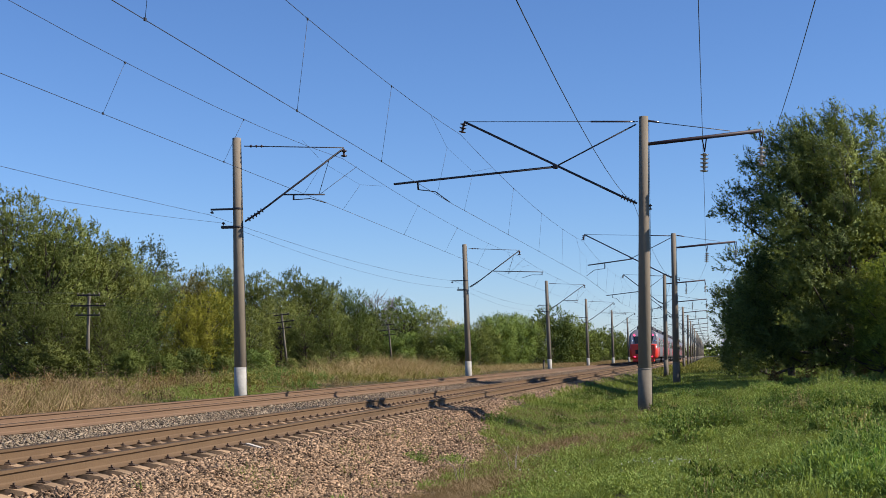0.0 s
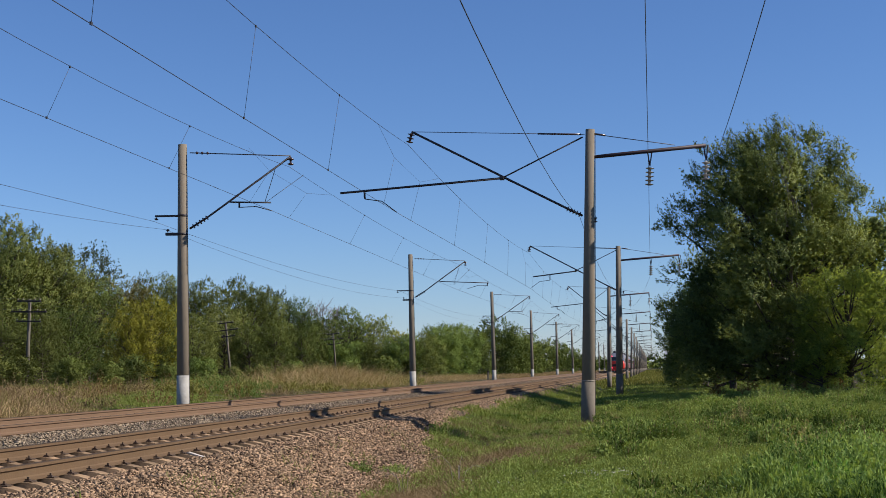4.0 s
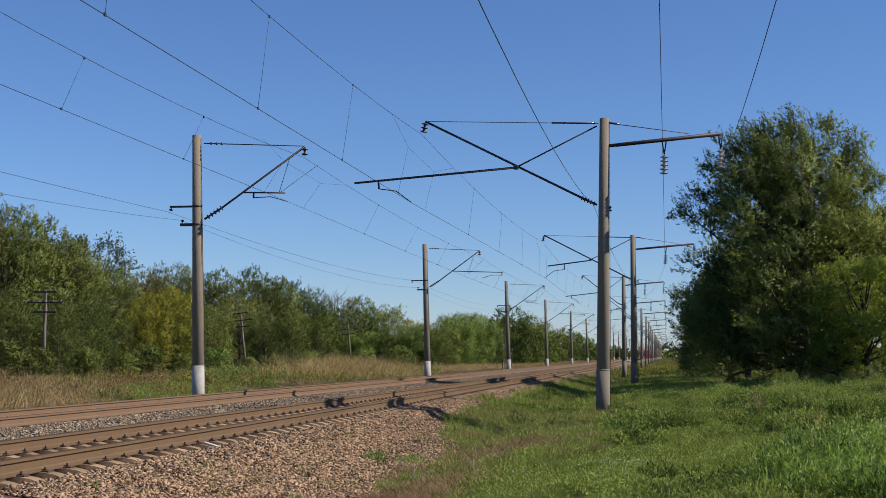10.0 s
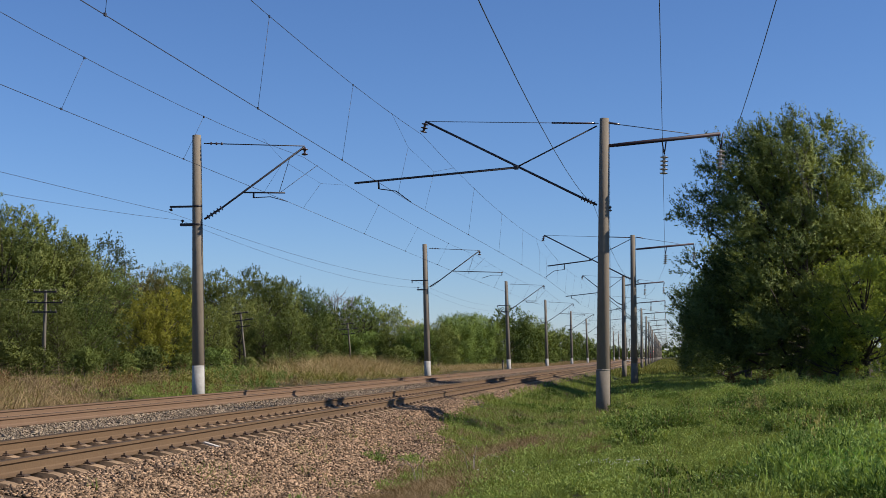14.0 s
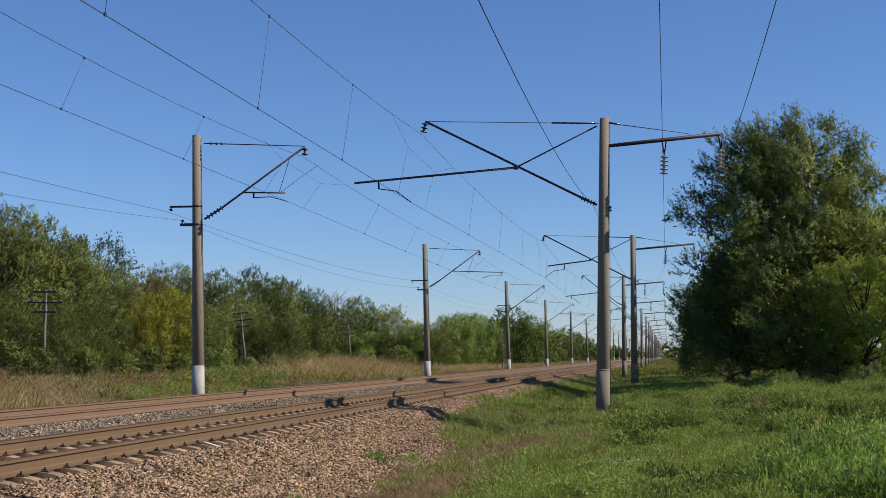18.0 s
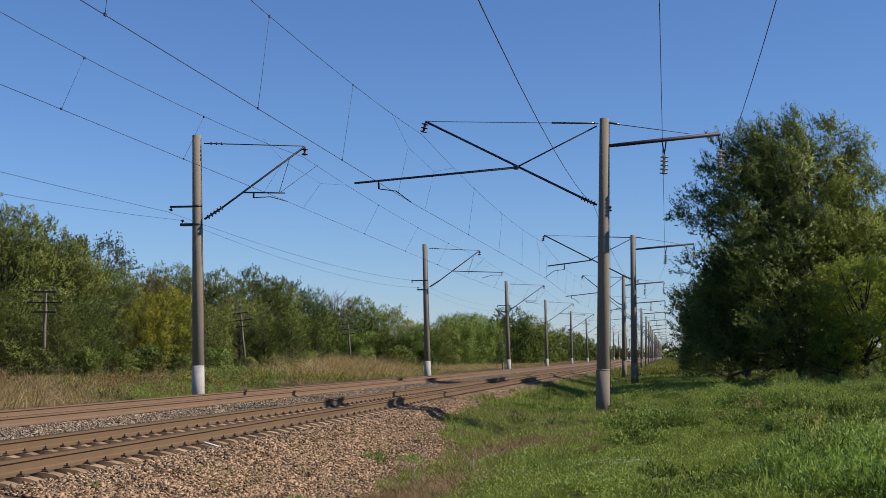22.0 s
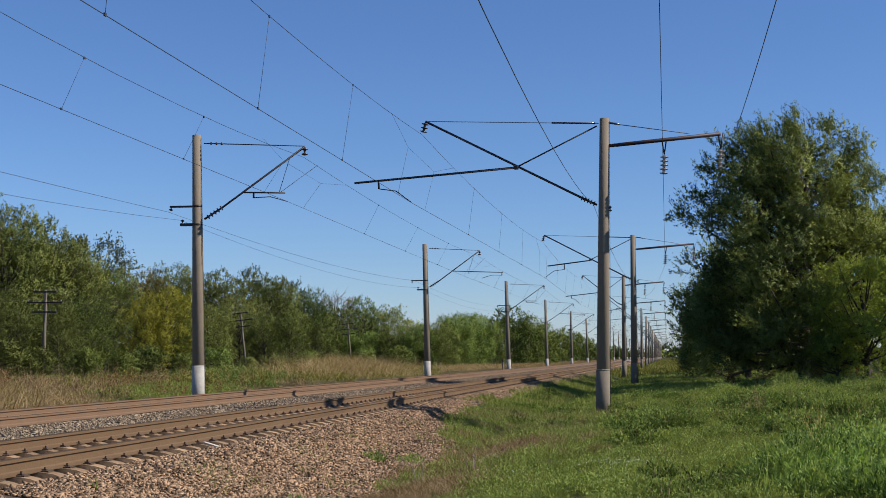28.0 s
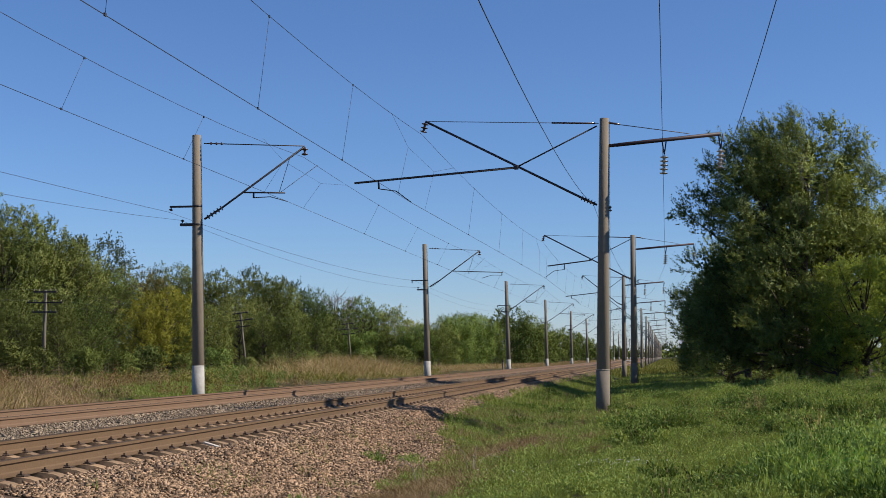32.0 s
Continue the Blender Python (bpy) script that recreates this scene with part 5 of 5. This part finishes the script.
WOOD = [(-56.4, 100.0, 15.3, 0), (-52.4, 100.0, 13.6, 1), (-51.6, 104.0, 12.8, 0), (-50.5, 107.0, 11.4, 1), (-49.3, 112.0, 9.6, 2), (-52.0, 125.0, 10.2, 4), (-54.3, 140.0, 11.6, 0),
        (-55.0, 150.0, 11.6, 2), (-51.5, 150.0, 11.5, 0), (-50.5, 160.0, 12.4, 0), (-49.3, 165.0, 10.9, 1), (-47.6, 172.0, 10.7, 2), (-48.2, 185.0, 9.2, 0), (-52.1, 225.0, 11.6, 0),
        (-48.2, 228.0, 10.4, 1), (-49.8, 260.0, 8.7, 3), (-49.8, 92.0, 6.9, 0), (-47.5, 92.0, 5.6, 0), (-45.1, 94.0, 5.4, 0), (-44.4, 97.0, 6.4, 2), (-41.2, 101.0, 5.6, 3),
        (-40.3, 103.0, 7.2, 3), (-38.5, 104.0, 4.0, 2), (-41.7, 118.0, 6.2, 1), (-46.7, 142.0, 7.9, 1), (-43.2, 140.0, 6.3, 1), (-40.9, 142.0, 6.6, 1), (-39.6, 148.0, 6.3, 1),
        (-62.0, 100.0, 12.0, 2), (-66.0, 112.0, 13.0, 1), (-64.0, 121.0, 13.5, 0), (-66.0, 131.0, 13.5, 2), (-66.0, 142.0, 12.5, 1), (-69.0, 156.0, 10.5, 0), (-66.0, 170.0, 10.5, 2),
        (-70.0, 188.0, 10.5, 1), (-66.0, 204.0, 10.0, 0), (-70.0, 222.0, 10.0, 1), (-66.0, 240.0, 10.0, 0), (-68.0, 262.0, 10.0, 1), (-64.0, 285.0, 9.5, 0), (-66.0, 92.0, 12.0, 1),
        (-56.0, 178.0, 9.5, 0), (-54.0, 205.0, 9.0, 1), (-56.0, 238.0, 9.0, 0), (-50.0, 285.0, 8.0, 1), (-47.0, 320.0, 8.0, 0)]
rng = np.random.RandomState(70)
for x, y, h, k in WOOD:
    kind = (BACK_KINDS if x < -61 else FAR_KINDS if y > 195 else KINDS)[k]
    plant("maple_tree", kind, x, y, ("broad green tree at the edge of the wood", "yellowing green tree at the edge of the wood", "olive green tree with browning leaves")[max(0, k - 2)], "tree",
          h / crown_top(kind), rng.uniform(0, 360), "trees beyond the far track", 0.97)
plant("acacia_tree", FEATHER, -59.2, 131.0, "thin feathery grey-green tree above the wood", "tree", 13.4 / 12, 30, "trees beyond the far track")
plant("acacia_tree", FEATHER, -56.2, 192.0, "thin feathery grey-green tree above the wood", "tree", 12.5 / 12, 100, "trees beyond the far track")
plant("dead_tree", DEAD, -62.7, 250.0, "bare grey dead tree above the wood", "tree", 13.0 / 11, 0, "trees beyond the far track")
BUSHES = [(-46.6, 188.0, 5.4, 2), (-41.9, 184.0, 4.9, 2), (-36.0, 172.0, 5.2, 1), (-31.6, 168.0, 5.4, 2), (-29.2, 170.0, 5.7, 1), (-27.6, 174.0, 6.7, 2), (-26.2, 180.0, 7.2, 2),
        (-24.9, 188.0, 6.5, 0), (-26.5, 228.0, 9.8, 0), (-23.9, 235.0, 8.3, 0), (-22.5, 250.0, 7.4, 0), (-24.8, 330.0, 8.3, 0), (-23.7, 360.0, 7.7, 0), (-23.6, 420.0, 6.9, 0),
        (-22.9, 500.0, 6.5, 0), (-21.0, 595.0, 5.9, 0), (-41.1, 82.0, 2.1, 3), (-37.5, 82.0, 2.0, 0), (-36.7, 86.0, 1.8, 0), (-36.5, 90.0, 2.2, 1), (-34.3, 92.0, 1.6, 0),
        (-33.3, 96.0, 2.1, 2), (-32.2, 100.0, 1.3, 1), (-31.7, 106.0, 1.6, 0), (-30.9, 112.0, 1.9, 2), (-30.5, 120.0, 2.0, 1), (-29.6, 128.0, 2.2, 2), (-29.7, 145.0, 2.6, 0),
        (-42.4, 80.0, 2.6, 3)]
for x, y, h, k in BUSHES:
    kind = (LOW_SHRUB if h < 3 else FAR_SHRUB if y > 205 else SHRUB)[k]
    plant("shrub", kind, x, y, "dense green shrub beyond the dry grass" if k != 2 else "bright green shrub beyond the dry grass", "shrub", h / crown_top(kind), rng.uniform(0, 360),
          "shrubs beyond the far track", 1.0 if h > 5 else 1.35)


def far_woods():
    """Low line of woods closing the distance, and the fields' edges either side."""
    r = np.random.RandomState(80)
    n = 5200
    a = r.uniform(-1, 1, n)
    x = a * 900
    y = 1620 - 500 * a * a + r.uniform(-60, 60, n)
    h = 9 + 4 * wave(x, y, 120, 81)
    c = np.stack([x, y, gz(x, y) + h * r.uniform(0, 1, n)], -1)
    v, f, _ = leafy(r, c, c + r.normal(0, 2.0, (n, 3)), 4, 5.0, 0.7)
    v[:, 2] = np.maximum(v[:, 2], -0.5)
    tagged(new("far_woods", mesh_np("far_woods", v, f, M_LEAF2)), "distant line of green woods", "woods", kind="stuff")


far_woods()

# ---- telegraph line before the wood ----
M_OLDWOOD = surface("old pole wood", [(0.081, 0.070, 0.051), (0.128, 0.114, 0.087), (0.174, 0.157, 0.123)], 1.5, 20, 0.95, bump=0.5, stretch=(1, 1, 0.2))


def telegraph_pole(x, y, top, lean):
    z = float(gz(x, y))
    t = thing("telegraph_pole", x, y, z, "weathered grey telegraph pole with two crossarms", "telegraph pole", "telegraph poles before the wood")
    t.matrix_world = t.matrix_world @ pose(0, 0, 0, 0, lean, 0)
    h = top - z
    part("pole", bar([(0, 0, -0.6), (0, 0, h)], [0.14, 0.10], 10), M_OLDWOOD, t)
    for zz, w in ((h - 0.12, 0.85), (h - 0.85, 1.3), (h - 1.5, 0.9)):
        part("crossarm", block(-w, w, -0.16, -0.07, zz - 0.05, zz + 0.05, 0.01), M_STEEL, t, "dark wooden crossarm")
        for s in (-0.92, -0.5, 0.5, 0.92):
            part("pin_insulator", disc_string(bmesh.new(), (s * w, -0.11, zz + 0.04), (s * w, -0.11, zz + 0.22), 1, 0.05), M_CERAMIC, t)
    return t


TELE = [(-42, 40.8), (-42, 85.3), (-42, 129.8), (-42, 175.3), (-42, 220.0), (-42, 264.0)]
for (x, y), l in zip(TELE, (0, 0.4, -6.5, -5.0, 0, 0)):
    telegraph_pole(x, y, 5.6, l)
for a, z in ((-0.7, 5.5), (0.7, 5.5), (-1.15, 4.8), (1.15, 4.8)):
    line_wire(lambda i, a=a: -42 + a, [y for _, y in TELE], (z + 0.12,), (0.5,), "thin telegraph wire between old poles", 0.004)

# ---- small things along the line ----
def relay_cabinet(x, y):
    t = thing("relay_cabinet", x, y, float(gz(x, y)), "white metal trackside relay cabinet", "relay cabinet")
    part("body", block(-0.5, 0.5, -0.35, 0.35, 0.25, 1.5, 0.03), M_WHITE, t)
    part("roof", block(-0.56, 0.56, -0.41, 0.41, 1.5, 1.57, 0.02), M_WHITE, t)
    part("door", block(-0.42, 0.42, -0.37, -0.34, 0.35, 1.42, 0.01), M_WHITE, t)
    for s in (-0.4, 0.34):
        part("leg", block(s, s + 0.07, -0.3, 0.3, -0.2, 0.26), M_STEEL, t)
    return t


relay_cabinet(-17.0, 345.0)
t = thing("marker_post", -17.0, 139.0, float(gz(-17, 139)), "short concrete marker post beside the track", "post")
part("post", block(-0.08, 0.08, -0.08, 0.08, -0.2, 0.95, 0.02), M_CONCRETE, t)
part("cap", block(-0.1, 0.1, -0.1, 0.1, 0.95, 1.15, 0.03), M_STEEL, t)
t = thing("crossing_deck", -10.0, 352.0, -0.16, "pale concrete slab platform between the tracks", "platform")
part("slab", block(-0.9, 0.9, -14, 14, -0.05, 0.18, 0.02), M_WHITE, t)


def far_house(x, y):
    z = float(gz(x, y))
    t = thing("house", x, y, z, "small grey house with a pale tin roof far off", "house")
    M_TIN = surface("pale tin", [(0.272, 0.276, 0.281), (0.340, 0.344, 0.348)], 1, 12, 0.5, bump=0.05)
    for a in ((-5, 5, -4, -3.8), (-5, 5, 3.8, 4), (-5, -4.8, -3.8, 3.8), (4.8, 5, -3.8, 3.8)):
        part("wall", block(*a, -0.2, 3.0), M_GREYWASH, t)
    bm = bmesh.new()
    v = [bm.verts.new(p) for p in ((-5.4, -4.5, 2.9), (5.4, -4.5, 2.9), (5.4, 4.5, 2.9), (-5.4, 4.5, 2.9), (-5.4, 0, 5.2), (5.4, 0, 5.2))]
    for f in ((0, 1, 5, 4), (2, 3, 4, 5), (1, 2, 5), (3, 0, 4), (3, 2, 1, 0)):
        bm.faces.new([v[i] for i in f])
    part("roof", bm, M_TIN, t)
    for s in (-2.6, 0.0, 2.6):
        w = part("window", block(s - 0.5, s + 0.5, -4.03, -3.99, 1.1, 2.3), M_STEEL, t)
        part("frame", block(s - 0.56, s + 0.56, -4.05, -4.02, 1.02, 1.09), M_WHITE, w)


far_house(8.5, 330.0)

# ---- the train ----
M_RED = surface("red train paint", [(0.580, 0.032, 0.016), (0.660, 0.042, 0.020)], 0.8, 10, 0.35, bump=0.03)
M_TGREY = surface("grey train paint", [(0.118, 0.111, 0.115), (0.162, 0.151, 0.151)], 0.7, 8, 0.4, bump=0.03)
M_TROOF = surface("sooty train roof", [(0.037, 0.036, 0.037), (0.066, 0.063, 0.063)], 0.8, 8, 0.7, bump=0.1)
M_TGLASS = surface("dark train glass", [(0.014, 0.020, 0.022), (0.022, 0.026, 0.030)], 0.5, 3, 0.08, bump=0)
M_TUNDER = surface("train underframe", [(0.014, 0.013, 0.013), (0.030, 0.026, 0.024)], 2, 20, 0.8, bump=0.1)
M_TAIL = glowing("red tail lamp", (1.0, 0.03, 0.07), 4.0)
M_TLIGHT = surface("light grey train paint", [(0.244, 0.244, 0.258), (0.310, 0.310, 0.326)], 0.7, 8, 0.35, bump=0.02)
M_CHROME = surface("chromed lamp glass for glint", [(0.518, 0.518, 0.532), (0.592, 0.592, 0.606)], 1, 5, 0.12, metal=0.8, bump=0)
PROFILE = [(0, 0.85), (1.58, 0.85), (1.72, 1.05), (1.75, 2.2), (1.73, 3.25), (1.6, 3.7), (1.15, 4.05), (0.55, 4.22), (0, 4.26)]
RING = PROFILE + [(-x, z) for x, z in PROFILE[-2:0:-1]]
CAR = 21.6


def shell(rings, caps=True):
    bm = bmesh.new()
    rows = [[bm.verts.new(p) for p in r] for r in rings]
    n = len(rows[0])
    for r, s in zip(rows, rows[1:]):
        for j in range(n):
            bm.faces.new((r[j], r[(j + 1) % n], s[(j + 1) % n], s[j])).smooth = True
    if caps:
        bm.faces.new(rows[0][::-1])
        bm.faces.new(rows[-1])
    bmesh.ops.recalc_face_normals(bm, faces=bm.faces)
    return bm


def slope(z):
    """How far the cab's end leans inwards at a height."""
    return 0.0 if z < 2.3 else (z - 2.3) * 0.42


def bogie(t, y):
    b = part("bogie", block(-1.1, 1.1, y - 1.7, y + 1.7, 0.45, 0.8, 0.05), M_TUNDER, t)
    for dy in (-1.25, 1.25):
        for s in (-1, 1):
            part("wheel", bar([(s * 0.72, y + dy, 0.475), (s * 0.86, y + dy, 0.475)], 0.475, 18), M_TUNDER, b)
    return b


def side_windows(t, y0, y1):
    n = int((y1 - y0) / 1.65)
    for i in range(n):
        y = y0 + (i + 0.5) * (y1 - y0) / n
        for s in (-1, 1):
            part("window", block(s * 1.745 - 0.012, s * 1.745 + 0.012, y - 0.6, y + 0.6, 2.15, 3.0), M_TGLASS, t)


def doors(t, ys):
    for y in ys:
        for s in (-1, 1):
            d = part("door", block(s * 1.755 - 0.012, s * 1.755 + 0.012, y - 0.65, y + 0.65, 1.05, 3.15), M_RED, t, "red sliding door")
            part("door_glass", block(s * 1.77 - 0.01, s * 1.77 + 0.01, y - 0.45, y + 0.45, 2.1, 2.95), M_TGLASS, d)


def coach(cab):
    """One coach of the train, its rear end at the origin, running towards +y."""
    t = thing("train_coach", T_NEAR, 160, 0, "red and grey electric train tail coach with lit red lamps" if cab else "grey electric train coach with red doors", "train", "coaches of the train")
    y0 = 0.25
    if cab:
        first = [(x * 0.9, slope(z) + 0.05, z) for x, z in RING]
        second = [(x * 0.99, slope(z) + 0.5, z) for x, z in RING]
        part("body", shell([first, second, [(x, 1.6, z) for x, z in RING], [(x, CAR - 0.3, z) for x, z in RING]]), M_TGREY, t, "grey coach body")
        part("cab_surround", shell([[(x * 0.86, slope(z) + 0.02, z) for x, z in RING if z >= 2.2], [(x * 1.0, slope(z) + 0.5, z) for x, z in RING if z >= 2.2], [(x * 1.012, slope(z) + 1.1, z) for x, z in RING if z >= 2.2]]), M_TLIGHT, t, "light grey surround of the cab window")
        mask = [(0, 0.72), (1.5, 0.72), (1.66, 1.0), (1.7, 1.7), (1.62, 2.42), (0, 2.42)]
        mring = mask + [(-x, z) for x, z in mask[-2:0:-1]]
        part("front_mask", shell([[(x * 0.8, -0.22, 0.2 + z * 0.88) for x, z in mring], [(x * 0.95, -0.12, z) for x, z in mring], [(x * 1.055, 1.15, z) for x, z in mring]]), M_RED, t, "glossy red front mask")
        bm = bmesh.new()
        q = [bm.verts.new(p) for p in ((-1.0, slope(2.5), 2.5), (1.0, slope(2.5), 2.5), (1.2, slope(3.35), 3.35), (-1.2, slope(3.35), 3.35))]
        bm.faces.new(q)
        r = bmesh.ops.extrude_face_region(bm, geom=bm.faces[:])
        bmesh.ops.translate(bm, vec=(0, 0.06, 0), verts=[v for v in r["geom"] if isinstance(v, bmesh.types.BMVert)])
        bmesh.ops.recalc_face_normals(bm, faces=bm.faces)
        part("windscreen", bm, M_TGLASS, t, "dark sloping windscreen")
        for s in (-1, 1):
            part("tail_lamp", bar([(s * 1.08, slope(3.5) - 0.03, 3.5), (s * 1.08, slope(3.5) + 0.2, 3.5)], 0.1, 14), M_TAIL, t, "lit red tail lamp")
            # Unlit chrome ellipsoid, added so that the sun glints at the cab's corner.
            bm = bmesh.new()
            bmesh.ops.create_uvsphere(bm, u_segments=20, v_segments=12, radius=1.0)
            bmesh.ops.scale(bm, vec=(0.17, 0.14, 0.2), verts=bm.verts)
            bmesh.ops.translate(bm, vec=(s * 1.38, 0.32, 2.75), verts=bm.verts)
            for f in bm.faces:
                f.smooth = True
            part("corner_lamp", bm, M_CHROME, t, "curved corner lamp chromed to catch a sun glint")
        for s in (-1, 1):
            part("lower_lamp", bar([(s * 1.0, -0.25, 0.95), (s * 1.0, -0.1, 0.95)], 0.075, 14), M_TAIL, t, "lit red lower lamp")
        part("grille", block(-0.95, 0.95, -0.245, -0.2, 1.25, 1.75, 0.02), M_TUNDER, t)
        part("bumper_skirt", block(-1.3, 1.3, -0.1, 0.5, 0.35, 0.75, 0.05), M_RED, t, "red lower skirt")
        part("coupler", bar([(0, -0.45, 0.75), (0, 0.4, 0.75)], 0.13, 8), M_TUNDER, t)
        y0 = 2.6
    else:
        part("body", shell([[(x * 0.97, 0.3, z) for x, z in RING], [(x, 0.4, z) for x, z in RING], [(x, CAR - 0.4, z) for x, z in RING], [(x * 0.97, CAR - 0.3, z) for x, z in RING]]), M_TGREY, t, "grey coach body")
    part("roof", shell([[(x * 0.97, y, z + 0.03) for x, z in [(-1.45, 3.85), (1.45, 3.85), (1.15, 4.06), (0.55, 4.23), (-0.55, 4.23), (-1.15, 4.06)]] for y in (1.2, CAR - 0.6)]), M_TROOF, t, "sooty dark roof")
    for y in (3.0, 7.5, 11.0, 15.0):
        part("roof_box", block(-0.9, 0.9, y, y + 2.0, 4.2, 4.62, 0.06), M_TROOF, t)
    part("underframe", block(-1.3, 1.3, 3.2, CAR - 3.2, 0.4, 0.85, 0.05), M_TUNDER, t)
    bogie(t, 3.4)
    bogie(t, CAR - 3.4)
    doors(t, (3.6, CAR - 3.6))
    side_windows(t, 4.8, CAR - 4.8)
    return t


def pantograph(t, y):
    part("pantograph", tube(tube(bar([(-0.5, y, 4.45), (-0.35, y + 1.5, 5.2), (-0.25, y + 0.2, 5.88)], 0.025), [(0.5, y, 4.45), (0.35, y + 1.5, 5.2), (0.25, y + 0.2, 5.88)], 0.025),
                            [(-0.95, y + 0.2, 5.8), (-0.6, y + 0.2, 5.9), (0.6, y + 0.2, 5.9), (0.95, y + 0.2, 5.8)], 0.03), M_STEEL, t, "raised pantograph")


tail = coach(True)
middle = coach(False)
train = [tail, middle] + [copy_thing(middle, pose(T_NEAR, 160, 0)) for _ in range(6)]
pantograph(tail, 4.5)
pantograph(train[3], 4.5)
RUN = [(0, 160.0), (3, 259.0), (6, 370.0), (9, 486.0), (12, 602.0), (16, 758.0), (24, 1070.0), (32, 1382.0)]


def motions():
    for i, c in enumerate(train):
        walk(c, [(t, pose(T_NEAR, y + i * CAR, 0)) for t, y in RUN])
    # the wind in the weeds
    w = random.Random(21)
    for c in wind_weeds:
        m, p, q = c.matrix_world.copy(), w.uniform(0, 6.28), w.uniform(0, 6.28)
        walk(c, [(0.8 * k, m @ pose(0, 0, 0, 1.2 * math.sin(1.7 * k + p), 2.2 * math.sin(1.25 * k + q) + 1.0 * math.sin(2.6 * k + p), 0)) for k in range(41)])
    # the wind in the elms
    r = random.Random(9)
    for tr, amp in [(big_elm, 0.75)] + [(k, 0.5) for k in right_trees[:8]]:
        for c in tr.children:
            if c.name.startswith(("bough", "crown")):
                p, q = r.uniform(0, 6.28), r.uniform(0, 6.28)
                walk(c, [(0.8 * k, pose(0, 0, 0, amp * 0.5 * math.sin(1.3 * k + p), amp * (math.sin(0.95 * k + q) * 0.7 + 0.35 * math.sin(2.3 * k + p)), 0)) for k in range(41)])


motions()
